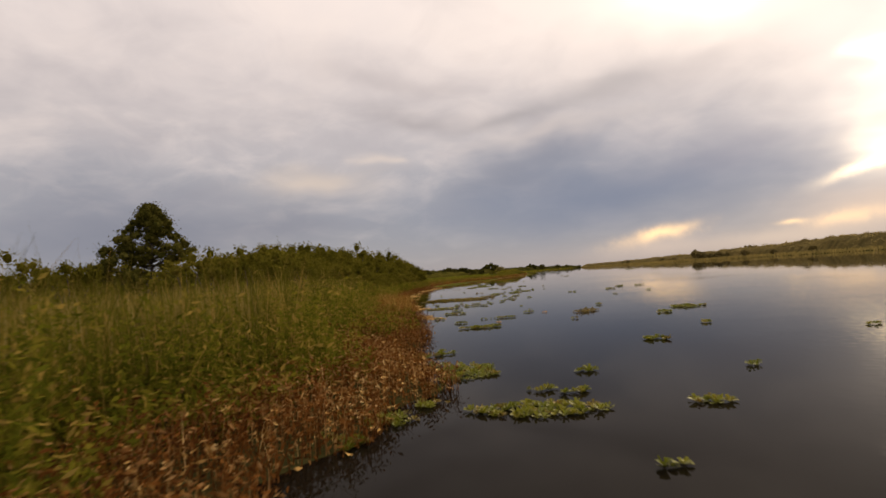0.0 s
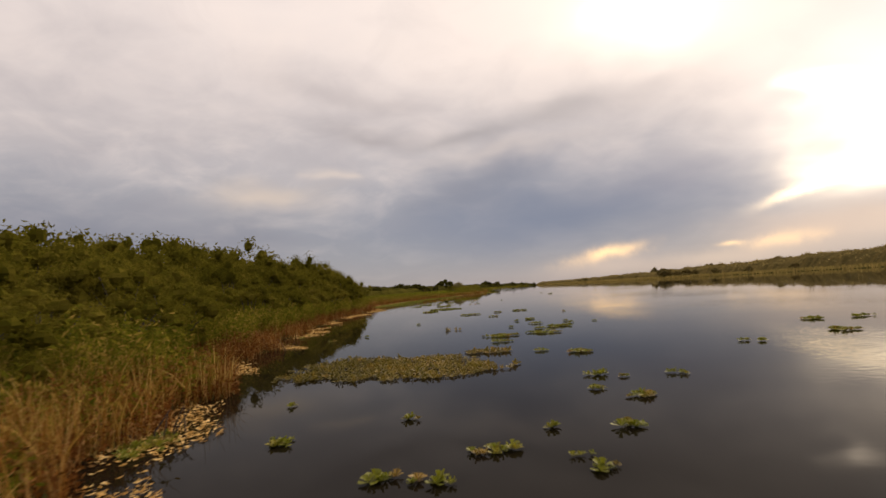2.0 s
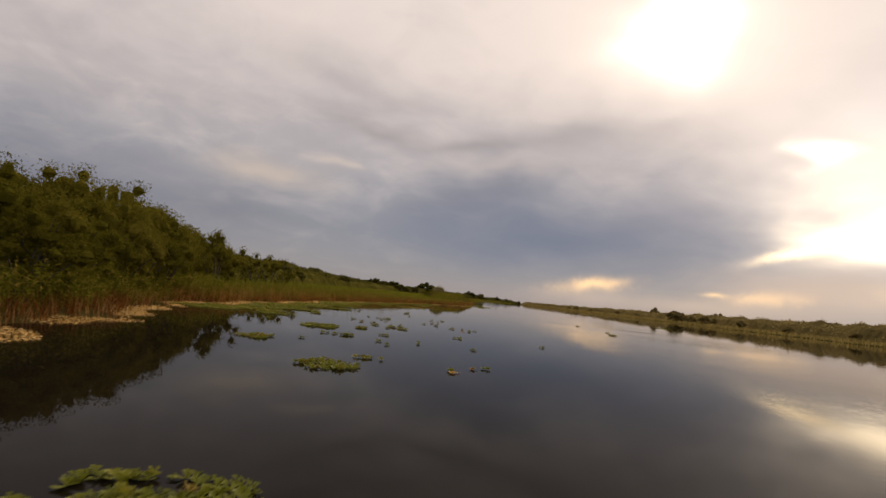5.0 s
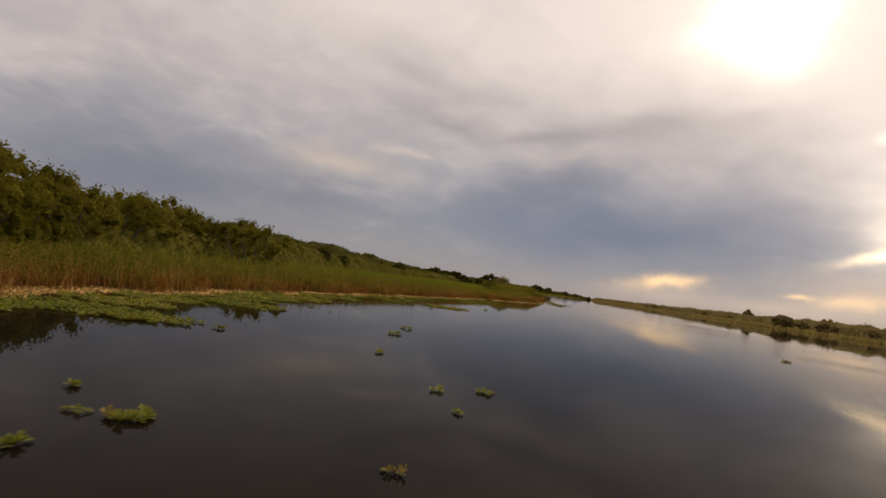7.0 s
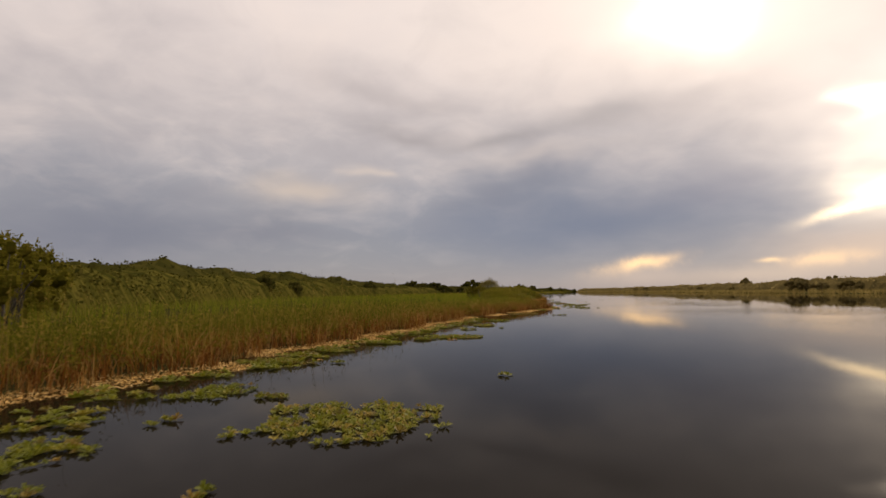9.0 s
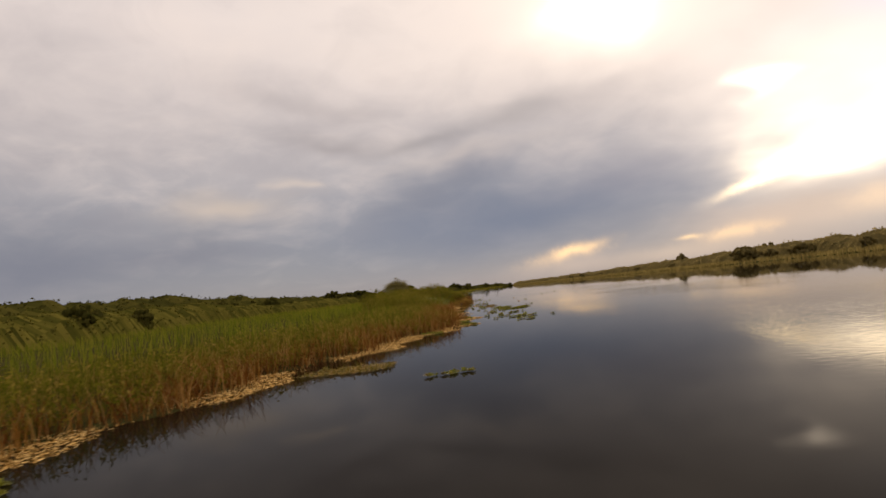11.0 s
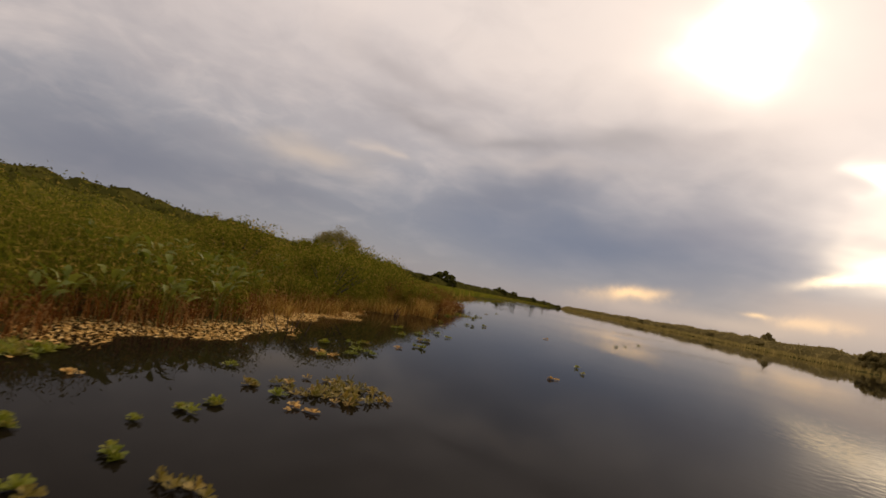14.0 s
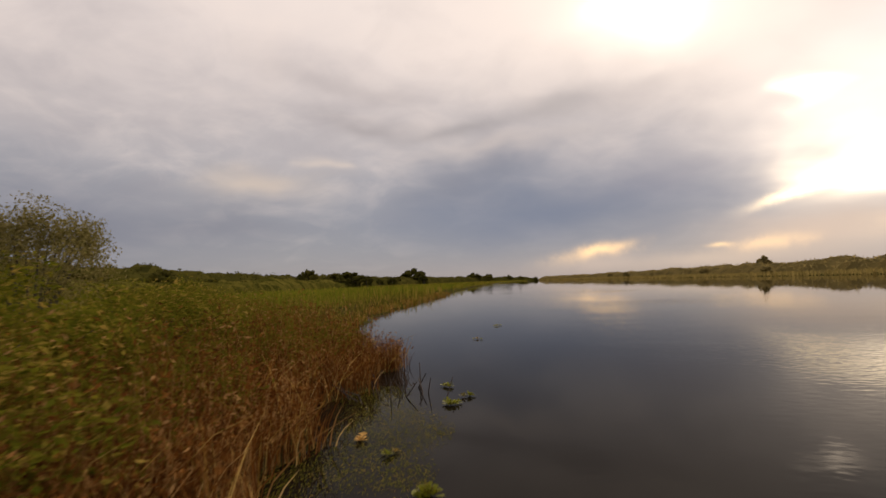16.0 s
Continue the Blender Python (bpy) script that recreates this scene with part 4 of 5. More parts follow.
mat(-5.4, 21.9, 0.59, 0.22, GREEN)
mat(3.6, 21.9, 1.20, 1.31, GREEN)
mat(0.1, 22.2, 0.86, 1.12, BRONZE)
mat(-7.1, 22.6, 0.57, 0.74, GREEN)
mat(-1.5, 22.7, 0.21, 0.22, PALE)
mat(-2.1, 23.3, 0.42, 0.22, GREEN)
mat(-5.3, 24.6, 0.95, 0.49, GREEN)
mat(-2.1, 24.6, 0.24, 0.22, GREEN)
mat(0.7, 25.5, 0.16, 0.22, GREEN)
mat(-5.8, 26.6, 0.42, 0.22, GREEN)
mat(-5.7, 27.8, 0.19, 0.22, GREEN)
mat(-2.8, 27.9, 0.25, 0.22, GREEN)
mat(-7.0, 29.0, 1.80, 0.72, GREEN)
mat(-8.9, 29.0, 0.56, 0.22, GREEN)
mat(-5.4, 29.9, 1.44, 0.27, GREEN)
mat(-6.2, 31.1, 0.14, 0.22, GREEN)
mat(-6.6, 31.2, 0.44, 0.22, GREEN)
mat(-4.8, 31.4, 0.18, 0.22, GREEN)
mat(-5.0, 31.8, 0.15, 0.22, GREEN)
mat(-5.8, 32.0, 0.46, 0.22, GREEN)
mat(-8.1, 32.5, 0.34, 0.22, GREEN)
mat(-9.7, 32.5, 0.70, 0.92, GREEN)
mat(-4.3, 32.8, 0.27, 0.22, GREEN)
mat(-4.5, 32.8, 0.18, 0.22, GREEN)
mat(-5.2, 32.9, 0.07, 0.22, GREEN)
mat(-6.9, 33.5, 0.21, 0.22, GREEN)
mat(1.9, 33.9, 0.19, 0.22, GREEN)
mat(-4.0, 34.4, 0.44, 0.22, GREEN)
mat(-8.9, 34.6, 0.29, 0.22, GREEN)
mat(-4.5, 35.0, 0.12, 0.22, GREEN)
mat(-4.0, 36.0, 0.20, 0.22, GREEN)
mat(-3.1, 36.1, 0.36, 0.22, GREEN)
mat(-4.4, 36.3, 0.32, 0.22, GREEN)
mat(3.8, 36.5, 0.58, 0.22, GREEN)
mat(-9.3, 38.5, 2.5, 4.2, BRONZE)
mat(-7.6, 38.3, 2.4, 3.8, BRONZE)
mat(-6.5, 40.4, 1.1, 0.8, BRONZE)
mat(-6.2, 37.8, 1.2, 0.8, BRONZE)
mat(-4.3, 39.6, 0.50, 0.41, GREEN)
mat(-0.4, 40.0, 0.18, 0.22, GREEN)
mat(-0.7, 40.2, 0.19, 0.22, GREEN)
mat(-5.2, 40.2, 0.40, 0.22, GREEN)
mat(2.0, 41.5, 0.67, 0.65, GREEN)
mat(-6.2, 42.9, 0.72, 0.22, GREEN)
mat(-6.9, 44.7, 0.18, 0.22, GREEN)
mat(-6.2, 44.7, 0.98, 0.63, GREEN)
mat(2.8, 45.0, 0.50, 0.65, GREEN)
mat(-4.9, 45.0, 0.87, 0.60, GREEN)
mat(4.2, 45.0, 0.66, 0.42, GREEN)
mat(-5.3, 45.5, 0.66, 0.22, GREEN)
mat(-12.3, 45.9, 0.25, 0.22, GREEN)
mat(-4.8, 46.1, 0.28, 0.22, GREEN)
mat(-5.1, 47.0, 0.46, 0.28, GREEN)
mat(-11.5, 47.3, 0.15, 0.22, GREEN)
mat(-4.4, 47.7, 0.79, 1.03, GREEN)
mat(-6.2, 48.3, 0.22, 0.22, GREEN)
mat(-8.4, 48.4, 0.49, 0.55, BRONZE)
mat(-14.4, 48.4, 0.18, 0.30, GREEN)
mat(-3.9, 49.2, 0.26, 0.29, GREEN)
mat(-3.0, 49.5, 0.09, 0.22, GREEN)
mat(-14.6, 49.7, 0.18, 0.22, GREEN)
mat(-5.3, 49.7, 0.60, 0.22, GREEN)
mat(-4.0, 50.2, 0.24, 0.22, GREEN)
mat(-6.0, 51.9, 0.23, 0.23, GREEN)
mat(-5.5, 52.9, 0.43, 0.56, GREEN)
mat(-10.7, 53.2, 0.16, 0.22, GREEN)
mat(-15.8, 55.8, 0.32, 0.31, GREEN)
mat(-7.3, 57.1, 0.75, 0.34, GREEN)
mat(-3.6, 58.6, 0.44, 0.22, GREEN)
mat(-9.0, 60.4, 1.20, 0.74, GREEN)
mat(-7.4, 61.7, 0.42, 0.55, GREEN)
mat(-6.2, 62.5, 0.87, 1.01, GREEN)
mat(-12.7, 68.3, 1.12, 1.45, GREEN)
mat(-12.2, 72.5, 2.24, 2.91, GREEN)
mat(-13.7, 80.2, 0.10, 0.22, GREEN)
mat(-14.2, 80.7, 0.13, 0.24, GREEN)
mat(-13.6, 80.9, 1.22, 1.28, GREEN)
mat(-11.1, 81.9, 0.15, 0.22, PALE)
mat(-11.2, 82.2, 0.21, 0.22, GREEN)
mat(-13.2, 82.7, 0.59, 0.22, GREEN)
mat(-10.8, 82.9, 0.15, 0.24, PALE)
mat(-10.5, 83.3, 0.09, 0.22, GREEN)
mat(-16.9, 84.7, 0.94, 1.23, GREEN)
mat(-16.0, 85.7, 0.24, 0.31, GREEN)
mat(-13.6, 86.4, 0.19, 0.25, GREEN)
mat(-14.1, 87.3, 0.24, 0.22, GREEN)
mat(-11.1, 87.9, 0.28, 0.22, GREEN)
mat(-12.9, 88.0, 0.31, 0.22, GREEN)
mat(-16.1, 88.2, 0.17, 0.28, GREEN)
mat(-15.5, 88.2, 0.65, 0.47, GREEN)
mat(-14.4, 89.8, 0.34, 0.22, GREEN)
mat(-17.2, 91.0, 1.35, 1.75, GREEN)
mat(-15.9, 92.1, 0.51, 0.66, GREEN)
mat(-19.8, 92.1, 0.20, 0.30, GREEN)
mat(-12.0, 92.3, 0.56, 0.22, GREEN)
mat(-8.7, 92.4, 0.11, 0.22, GREEN)
mat(-15.2, 93.9, 0.10, 0.22, GREEN)
mat(-14.6, 94.2, 0.41, 0.53, GREEN)
mat(-15.2, 94.6, 0.32, 0.22, GREEN)
mat(-14.9, 94.6, 0.30, 0.22, GREEN)
mat(-16.0, 95.0, 0.36, 0.47, GREEN)
mat(-21.0, 95.4, 1.60, 2.08, GREEN)
mat(-15.4, 95.4, 0.26, 0.22, GREEN)
mat(-16.4, 96.2, 0.10, 0.22, GREEN)
mat(-15.1, 96.2, 0.33, 0.22, GREEN)
mat(-17.1, 96.5, 0.14, 0.22, GREEN)
mat(-12.2, 97.5, 0.20, 0.22, PALE)
mat(-12.0, 97.8, 0.28, 0.22, GREEN)
mat(-17.8, 97.9, 0.31, 0.22, GREEN)
mat(-12.9, 98.4, 0.32, 0.22, GREEN)
mat(-11.7, 98.6, 0.21, 0.22, GREEN)
mat(-12.4, 98.6, 0.25, 0.22, GREEN)
mat(-16.3, 98.7, 0.37, 0.22, GREEN)
mat(-20.4, 99.6, 0.65, 0.85, GREEN)
mat(-13.9, 99.9, 0.20, 0.22, GREEN)
mat(-14.6, 100.0, 0.14, 0.22, GREEN)
mat(-16.9, 100.3, 0.25, 0.22, GREEN)
mat(-17.3, 101.2, 0.21, 0.30, GREEN)
mat(-16.8, 101.3, 0.46, 0.46, GREEN)
mat(-14.3, 101.4, 0.23, 0.22, BRONZE)
mat(-18.1, 101.9, 0.12, 0.22, GREEN)
mat(-14.3, 103.9, 0.08, 0.22, GREEN)
mat(-14.9, 105.1, 0.10, 0.22, GREEN)
mat(-14.2, 105.6, 0.33, 0.38, GREEN)
mat(-21.7, 106.8, 0.92, 0.85, GREEN)
mat(-20.9, 107.0, 0.34, 0.22, GREEN)
mat(-20.1, 107.4, 0.29, 0.22, GREEN)
mat(-16.7, 107.9, 0.20, 0.22, GREEN)
mat(-17.6, 111.6, 0.38, 0.22, GREEN)
mat(-2.6, 112.7, 0.67, 0.87, GREEN)
mat(-17.8, 113.6, 0.20, 0.22, GREEN)
mat(-18.0, 113.7, 0.09, 0.22, GREEN)
mat(-22.2, 116.2, 0.43, 0.28, GREEN)
mat(-2.3, 116.9, 0.28, 0.36, GREEN)
mat(-25.9, 119.1, 2.23, 2.05, GREEN)
mat(-23.7, 120.0, 0.68, 0.89, GREEN)
mat(-25.3, 122.8, 1.74, 1.92, GREEN)
mat(-24.0, 123.0, 0.72, 0.22, GREEN)
mat(-3.6, 126.0, 0.36, 0.46, GREEN)
mat(-22.1, 126.7, 0.33, 0.22, GREEN)
mat(-20.6, 126.9, 0.18, 0.22, GREEN)
mat(-23.0, 127.7, 1.17, 1.38, GREEN)
mat(-24.3, 128.5, 0.28, 0.36, GREEN)
mat(-21.4, 128.7, 0.16, 0.22, GREEN)
mat(-22.8, 129.1, 0.29, 0.22, GREEN)
mat(-22.7, 129.4, 0.10, 0.22, GREEN)
mat(-20.4, 129.7, 2.39, 2.56, GREEN)
mat(-24.3, 130.8, 0.46, 0.22, GREEN)
mat(-23.7, 130.9, 0.54, 0.39, GREEN)
mat(-22.2, 131.1, 0.54, 0.46, GREEN)
mat(-23.3, 131.5, 1.05, 1.37, GREEN)
mat(-18.7, 134.0, 0.20, 0.22, GREEN)
mat(-24.9, 135.4, 0.81, 0.89, GREEN)
mat(-24.2, 135.6, 0.95, 1.23, GREEN)
mat(-22.9, 135.6, 0.36, 0.22, GREEN)
mat(-23.5, 136.0, 0.32, 0.22, PALE)
mat(-23.7, 136.6, 0.39, 0.22, GREEN)
mat(-23.9, 138.1, 0.92, 0.53, GREEN)
mat(-23.4, 140.9, 1.06, 1.05, GREEN)
mat(-21.3, 142.3, 0.34, 0.27, PALE)
mat(-22.3, 142.4, 1.06, 1.04, GREEN)
mat(-21.3, 143.5, 1.71, 1.37, GREEN)
mat(-22.4, 143.8, 0.58, 0.75, GREEN)
mat(-21.7, 148.0, 0.67, 0.87, GREEN)
mat(-20.3, 149.0, 0.30, 0.30, GREEN)
mat(-21.3, 150.7, 0.97, 1.26, GREEN)
mat(-21.1, 155.5, 1.11, 1.44, GREEN)
mat(13.1, 161.1, 2.20, 2.86, GREEN)
mat(-17.7, 162.9, 1.01, 0.22, GREEN)
mat(-20.3, 165.0, 2.2, 1.4, BRONZE)
mat(-15.3, 177.8, 0.35, 0.22, GREEN)
mat(-15.8, 178.0, 0.07, 0.22, GREEN)
mat(-15.2, 178.3, 0.22, 0.23, GREEN)
mat(-15.6, 178.6, 0.31, 0.22, GREEN)
mat(-15.3, 179.7, 0.10, 0.22, GREEN)
mat(-15.6, 179.8, 0.14, 0.22, GREEN)
mat(-14.2, 180.0, 0.11, 0.22, GREEN)
mat(-16.9, 180.4, 0.21, 0.22, GREEN)
mat(-15.1, 180.6, 0.43, 0.22, GREEN)
mat(-15.9, 180.6, 0.65, 0.37, GREEN)
mat(-15.5, 181.2, 0.47, 0.48, GREEN)
mat(-16.5, 182.2, 0.70, 0.33, GREEN)
mat(-17.3, 182.5, 0.14, 0.22, GREEN)
mat(-15.4, 182.9, 0.28, 0.26, GREEN)
mat(-17.4, 183.9, 0.15, 0.22, GREEN)
mat(-16.6, 184.1, 0.32, 0.22, GREEN)
mat(-16.1, 184.4, 0.31, 0.22, GREEN)
mat(-16.6, 184.7, 0.27, 0.35, GREEN)
mat(-15.9, 185.3, 0.60, 0.33, GREEN)
mat(-15.8, 185.7, 0.22, 0.22, GREEN)
mat(-15.5, 186.1, 0.50, 0.28, GREEN)
mat(-17.4, 187.3, 0.14, 0.22, GREEN)
mat(-17.0, 187.6, 0.37, 0.48, GREEN)
mat(-17.1, 188.5, 0.41, 0.22, GREEN)
mat(-16.5, 188.9, 0.17, 0.22, GREEN)
mat(-16.05, 190.7, 1.5, 0.95, GREEN, -0.35)
mat(-15.25, 190.75, 0.85, 0.55, GREEN)
mat(-17.6, 191.5, 0.46, 0.24, GREEN)
mat(-17.0, 191.6, 0.34, 0.24, GREEN)
mat(-15.05, 192.0, 0.85, 1.0, GREEN, -0.4)
mat(-15.45, 191.5, 0.4, 0.3, GREEN)
mat(-16.5, 192.1, 0.32, 0.39, GREEN)
mat(-14.6, 192.1, 0.28, 0.22, GREEN)
mat(-17.1, 192.5, 0.46, 0.28, GREEN)
mat(-18.2, 192.7, 0.24, 0.22, GREEN)
mat(-16.5, 194.6, 1.16, 1.42, GREEN)
mat(-18.0, 195.9, 0.27, 0.27, GREEN)
mat(-16.7, 196.3, 0.56, 0.41, GREEN)
mat(-14.6, 196.3, 0.17, 0.22, GREEN)
mat(-14.2, 196.5, 0.23, 0.22, GREEN)
mat(-17.8, 196.6, 0.15, 0.22, GREEN)
mat(-17.2, 197.1, 0.40, 0.22, BRONZE)
mat(-17.8, 197.3, 0.19, 0.22, GREEN)
mat(-18.7, 197.3, 0.20, 0.22, GREEN)
mat(-18.3, 198.1, 0.21, 0.22, GREEN)
mat(-18.2, 198.6, 0.25, 0.22, GREEN)
mat(-19.6, 198.8, 0.11, 0.24, PALE)
mat(-18.1, 199.0, 0.22, 0.22, GREEN)
mat(-17.4, 199.5, 0.35, 0.22, PALE)
mat(-17.9, 199.9, 0.14, 0.22, GREEN)
mat(-18.3, 200.1, 0.20, 0.22, GREEN)
mat(-17.5, 200.6, 1.31, 1.42, BRONZE)
mat(-19.0, 200.8, 0.15, 0.28, GREEN)
mat(-18.7, 203.0, 0.10, 0.22, GREEN)
mat(-18.9, 203.3, 0.10, 0.22, PALE)
mat(-18.5, 203.3, 0.20, 0.22, PALE)
mat(-18.4, 203.8, 0.10, 0.22, GREEN)
mat(-19.9, 204.4, 0.09, 0.24, PALE)
mat(-18.2, 204.4, 0.09, 0.22, GREEN)
mat(-19.2, 204.5, 0.09, 0.22, GREEN)
mat(-18.5, 204.6, 0.39, 0.28, GREEN)
mat(-18.9, 205.3, 0.10, 0.22, GREEN)
mat(-18.8, 205.7, 0.26, 0.22, GREEN)
mat(-18.1, 206.2, 0.18, 0.22, PALE)
mat(-14.8, 206.5, 0.21, 0.22, PALE)
mat(-17.9, 207.1, 0.35, 0.22, GREEN)
mat(-18.0, 208.7, 0.55, 0.22, GREEN)
mat(-14.0, 208.8, 0.23, 0.22, GREEN)
mat(-18.8, 209.1, 0.41, 0.22, GREEN)
mat(-14.1, 210.2, 0.27, 0.24, GREEN)
mat(-18.6, 210.3, 0.32, 0.22, GREEN)
mat(-19.4, 210.6, 0.24, 0.23, GREEN)
mat(-19.3, 210.9, 0.11, 0.22, GREEN)
mat(-17.9, 211.0, 0.21, 0.28, GREEN)
mat(-18.3, 211.5, 0.14, 0.22, GREEN)
mat(-18.8, 215.3, 0.15, 0.26, GREEN)
mat(-19.3, 217.7, 0.23, 0.22, GREEN)
mat(-19.6, 218.1, 0.22, 0.22, PALE)
mat(-18.1, 218.8, 0.09, 0.22, GREEN)
mat(-18.4, 219.1, 0.23, 0.22, GREEN)
mat(-17.8, 220.5, 0.22, 0.22, GREEN)
mat(-14.9, 220.7, 0.15, 0.27, PALE)
mat(-20.2, 220.9, 0.29, 0.22, GREEN)
mat(-20.0, 223.5, 0.38, 0.25, GREEN)
mat(-18.9, 225.5, 0.22, 0.22, GREEN)
mat(-11.1, 226.4, 0.17, 0.22, GREEN)
mat(-19.5, 226.6, 0.33, 0.22, GREEN)
mat(-19.9, 227.1, 0.21, 0.22, PALE)
mat(-19.1, 228.8, 0.15, 0.22, GREEN)
mat(-10.3, 229.2, 0.19, 0.22, GREEN)
mat(-19.0, 229.3, 0.11, 0.22, GREEN)
mat(-19.3, 230.1, 0.16, 0.25, GREEN)
mat(-8.7, 234.5, 0.18, 0.30, GREEN)
mat(-19.4, 237.5, 0.19, 0.30, GREEN)
mat(-19.1, 242.2, 0.41, 0.22, GREEN)
# rafts lodged against the reeds
for x, y, a, b in ((-2.35, 6.6, 0.7, 0.5), (-2.0, 7.4, 0.5, 0.35), (-2.45, 5.6, 0.35, 0.5), (-2.2, 8.4, 0.5, 0.5), (-2.7, 10.4, 0.5, 0.8), (-3.0, 12.2, 0.4, 1.0)):
    mat(x, y, a, b, GREEN, -0.1)
BELT = dict(GREEN, meshes=[rosette_mesh(70 + k, 0.12, 11, 0.07, M_LETTUCE if k < 4 else M_BRONZE) for k in range(5)], carpet=[rosette_mesh(92 + k, 0.125, 6, 0.068, M_LETTUCE) for k in range(4)], step=0.165, many="wide belt of yellow-green water lettuce lodged against the reeds")
for k in range(32):
    y = 95 + k * 2.0
    wide = float(np.interp(y, [95, 98, 110, 118, 128, 158], [3.0, 3.6, 3.2, 2.6, 1.4, 1.0])) * (1 + 0.3 * math.sin(k * 2.3))
    mat(float(shore(y)) + 0.75 + wide * 0.5, y, wide, 1.9, BELT, 0.02)
for y in (174.5, 178, 180.5, 184, 196, 199):
    mat(float(shore(y)) + 0.4, y, 0.8, 1.1, GREEN)

# pale dead leaves washed together at the edge of the reeds
p, d = bank_points(92000, 20, 219, -1.0, 0.3)
keep = (tone(p, 0.32, 5.0) + np.interp(p[:, 1], [20, 24, 38, 46, 95, 96, 122, 128, 150, 160, 208, 211, 215, 219], [-0.3, 0.0, 0.0, 0.24, 0.24, 0.36, 0.36, 0.52, 0.52, 0.38, 0.38, 0.42, 0.12, -0.2])) > 0.08 + 0.3 * np.abs(d + 0.32) + RNG.normal(0, 0.07, len(p))
p = p[keep]
p[:, 2] = np.maximum(p[:, 2], 0) + RNG.uniform(0.006, 0.035, len(p))
v, f = leaves(p, RNG.uniform(0.035, 0.10, len(p)), 0.0, 0.5, 0.85)
tagged(new("leaf_litter", mesh_from("leaf_litter", v, f, M_LITTER)), "straw-coloured dead leaves drifted against the reed edge", "leaf litter", kind="stuff")

# larger pale leaves strewn on the mud where the bank is low
p, d = bank_points(550, 0, 13, -0.3, 0.9)
p = p[tone(p, 0.9, 8.0) > -0.05]
p[:, 2] = np.maximum(p[:, 2], 0) + RNG.uniform(0.01, 0.22, len(p))
v, f = leaves(p, RNG.uniform(0.05, 0.12, len(p)), 0.0, 0.7, 0.75)
tagged(new("leaf_litter", mesh_from("leaf_litter", v, f, M_LITTER)), "pale withered leaves strewn over the muddy bank", "leaf litter", kind="stuff")
# thin green film of floating weed in the lee of the point
x, y = RNG.uniform(-20.9, -18.9, 26000), RNG.uniform(224.2, 230.2, 26000)
p = np.stack([x, y, np.full(len(x), 0.006)], 1)
p = p[(tone(p, 0.8, 6.0) + 0.3 * (1 - ((x + 20.1) / 0.9) ** 2 - ((y - 227.2) / 2.6) ** 2)) > RNG.normal(0, 0.12, len(p))]
v, f = leaves(p, RNG.uniform(0.010, 0.021, len(p)), 0.0, 0.8, 0.97)
tagged(new("floating_weed", mesh_from("floating_weed", v, f, M_HERB)), "thin olive film of tiny floating weed beside the bank", "water plants", kind="stuff")


x, y = RNG.uniform(-21.2, -18.4, 20000), RNG.uniform(183.5, 191.5, 20000)
p = np.stack([x, y, np.full(len(x), 0.006)], 1)
p = p[(tone(p, 0.6, 26.0) + 0.35 * (1 - ((x - shore(y) - 0.4) / 1.2) ** 2 - ((y - 187.5) / 3.4) ** 2)) > RNG.normal(0, 0.12, len(p))]
v, f = leaves(p, RNG.uniform(0.010, 0.024, len(p)), 0.0, 0.8, 0.97)
tagged(new("floating_weed", mesh_from("floating_weed", v, f, M_BRONZE)), "dull brown film of rotting weed in the shallow bay", "water plants", kind="stuff")


# dark dead stems standing in the shallows
def dead_stems(x, y, count, height):
    rng = np.random.default_rng(int(abs(x * 31 + y * 7)))
    ob = new("dead_stems")
    ob.matrix_world = pose(x, y, -0.25)
    for _ in range(count):
        b = rng.normal(0, 0.22, 3) * np.array([1, 1, 0])
        t = b + np.array([rng.normal(0, 0.26), rng.normal(0, 0.26), 0.25 + height * rng.uniform(0.5, 1.1)])
        k = b * 0.5 + t * 0.5 + rng.normal(0, 0.05, 3)
        v_, f_ = tube([b, k, t], [0.013, 0.011, 0.006], 5)
        child("stem", mesh_from("stem", v_, f_, M_STICK, True), ob)
    return tagged(ob, "dark dead plant stems sticking out of the shallows", "dead stems", "dead stems in the shallows")


for y in (33, 44, 205, 216, 221):
    dead_stems(float(shore(y)) + 0.35, y, 6, 0.38)
for x, y, n, h in ((-6.6, 24.4, 6, 0.2), (-7.6, 27.8, 5, 0.2), (-19.9, 229.4, 7, 0.32), (-20.4, 229.0, 6, 0.3),
                   (-20.1, 230.4, 7, 0.34), (-20.7, 230.2, 6, 0.3), (-19.4, 184.6, 6, 0.3), (-19.0, 185.4, 6, 0.3), (-20.5, 191.0, 5, 0.3)):
    dead_stems(x, y, n, h)


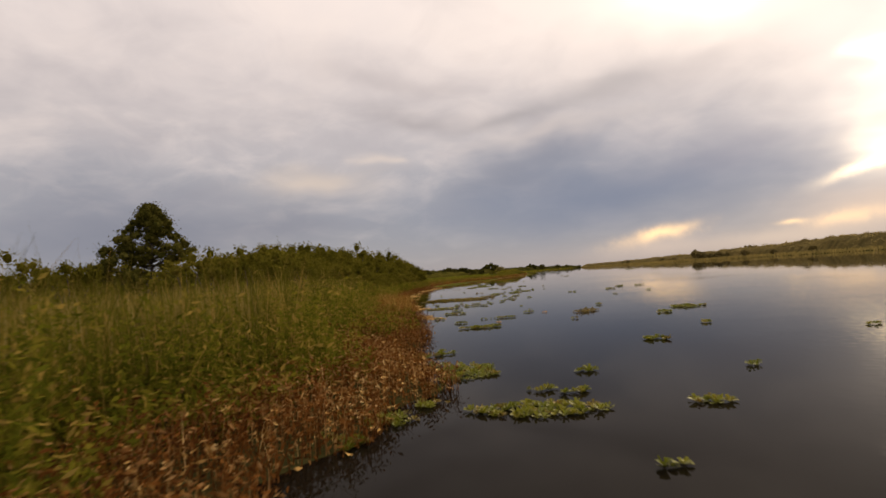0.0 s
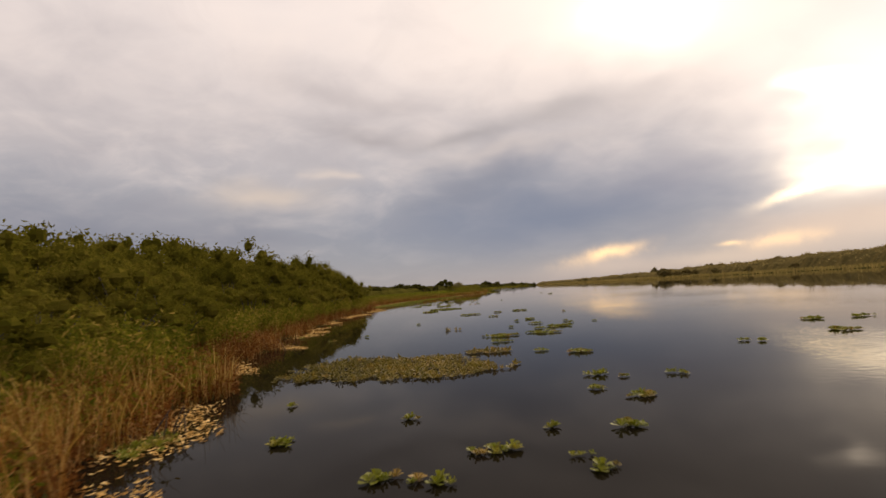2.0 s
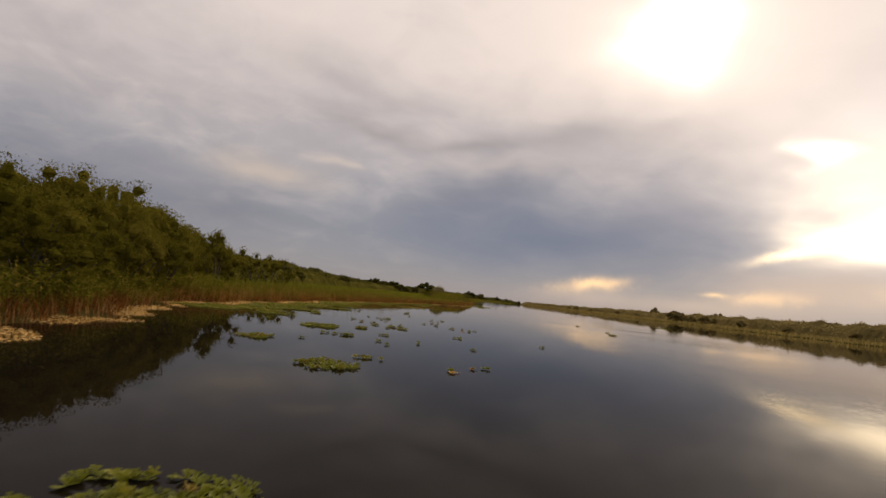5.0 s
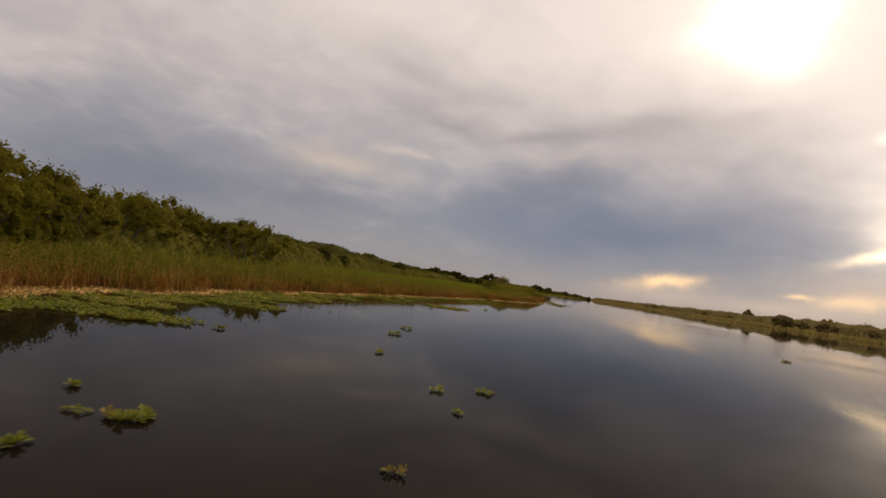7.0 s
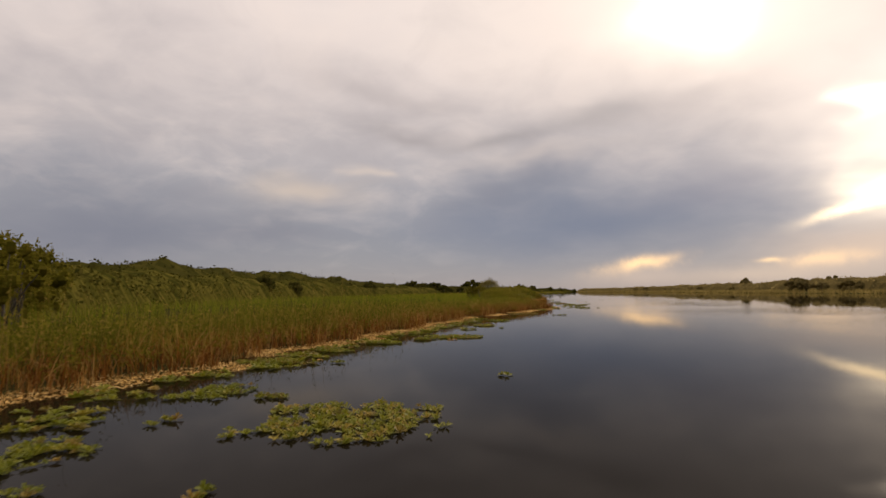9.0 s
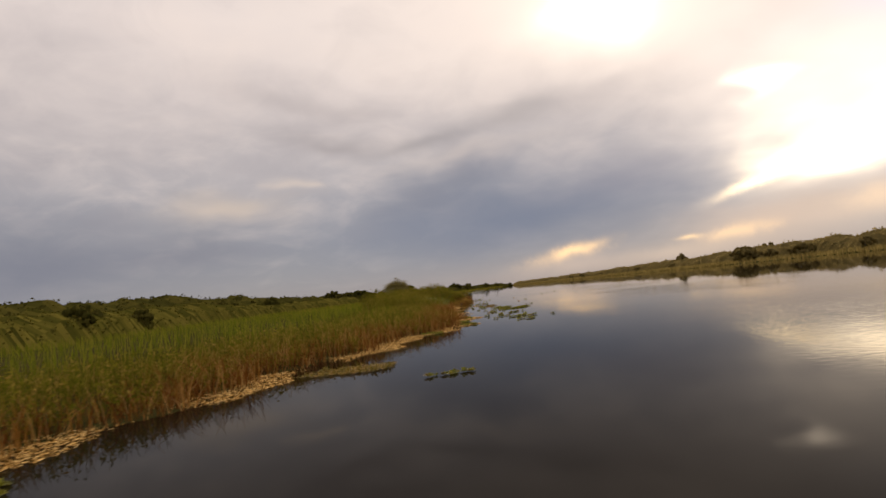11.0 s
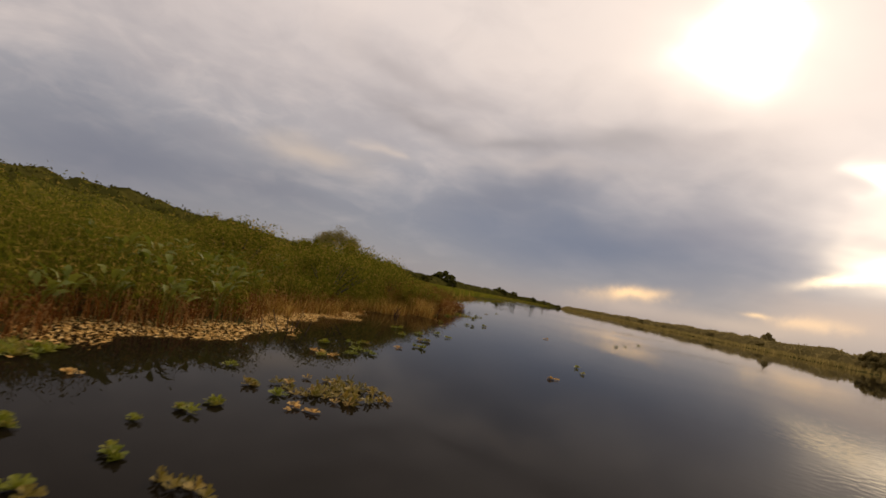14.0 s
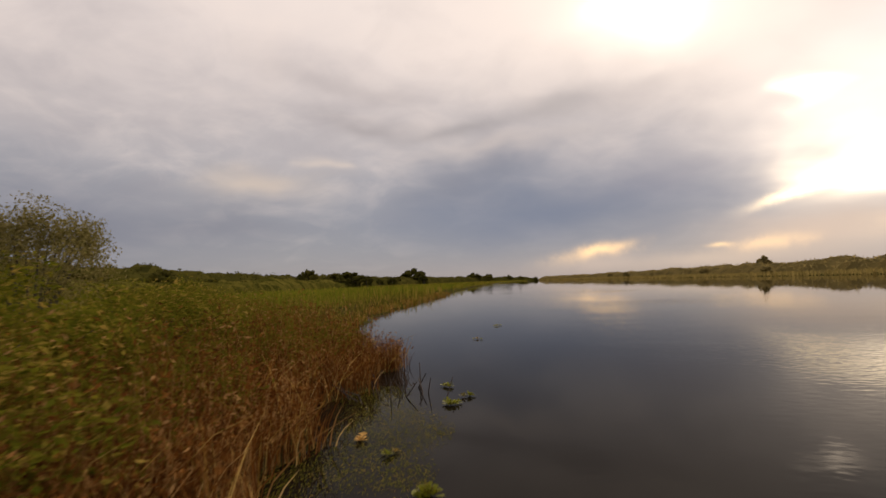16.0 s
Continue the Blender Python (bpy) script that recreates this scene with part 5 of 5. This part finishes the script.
# broad-leaved marsh plants on the bank before the point
def broad_leaf(length, width, fold):
    rows = ((0.0, 0.06), (0.18, 0.62), (0.42, 1.0), (0.68, 0.82), (0.88, 0.42), (1.0, 0.02))
    vs, fs = [], []
    for u, w in rows:
        z = 0.22 * length * math.sin(u * 2.2) - 0.30 * length * u * u
        vs += [(u * length, -w * width / 2, z + fold * w), (u * length, 0, z), (u * length, w * width / 2, z + fold * w)]
    for i in range(len(rows) - 1):
        for k in range(2):
            q = i * 3 + k
            fs.append((q, q + 1, q + 4, q + 3))
    return mesh_from("leaf", vs, fs, M_BROAD, True)


LEAVES = [broad_leaf(0.30, 0.13, 0.018), broad_leaf(0.36, 0.15, 0.025), broad_leaf(0.26, 0.12, 0.015)]


def broad_plant(x, y, height):
    rng = random.Random(int(abs(x * 97 + y * 53)))
    ob = new("broad_leaved_plant")
    ob.matrix_world = at(x, y, 1, rng.uniform(0, 360))[0]
    for _ in range(rng.randint(7, 10)):
        an, out = rng.uniform(0, 2 * math.pi), rng.uniform(0.06, 0.26)
        top = np.array([math.cos(an) * out, math.sin(an) * out, height * rng.uniform(0.55, 1.0)])
        v_, f_ = tube([np.array([math.cos(an) * 0.03, math.sin(an) * 0.03, -0.05]), top * np.array([0.4, 0.4, 0.6]), top], [0.010, 0.008, 0.006], 4)
        stalk = child("stalk", mesh_from("stalk", v_, f_, M_BROAD, True), ob)
        leaf = child("leaf", rng.choice(LEAVES), stalk)
        leaf.location, leaf.rotation_euler = tuple(top), (rng.uniform(-0.3, 0.3), rng.uniform(-1.0, -0.2), an)
    return tagged(ob, "upright marsh plant with broad fresh-green leaves on the bank", "marsh plant", "broad-leaved plants on the bank")


for k in range(26):
    y = 203.2 + 9.0 * random.Random(k * 7 + 1).random()
    d = 0.75 + 2.0 * random.Random(k * 11 + 5).random()
    broad_plant(float(shore(y)) - d, y, 0.72 + 0.16 * d)
for k in range(7):
    broad_plant(float(shore(200.6 + 0.6 * k)) - 0.25 - 0.12 * (k % 3), 200.6 + 0.6 * k, 0.5 + 0.08 * (k % 4))
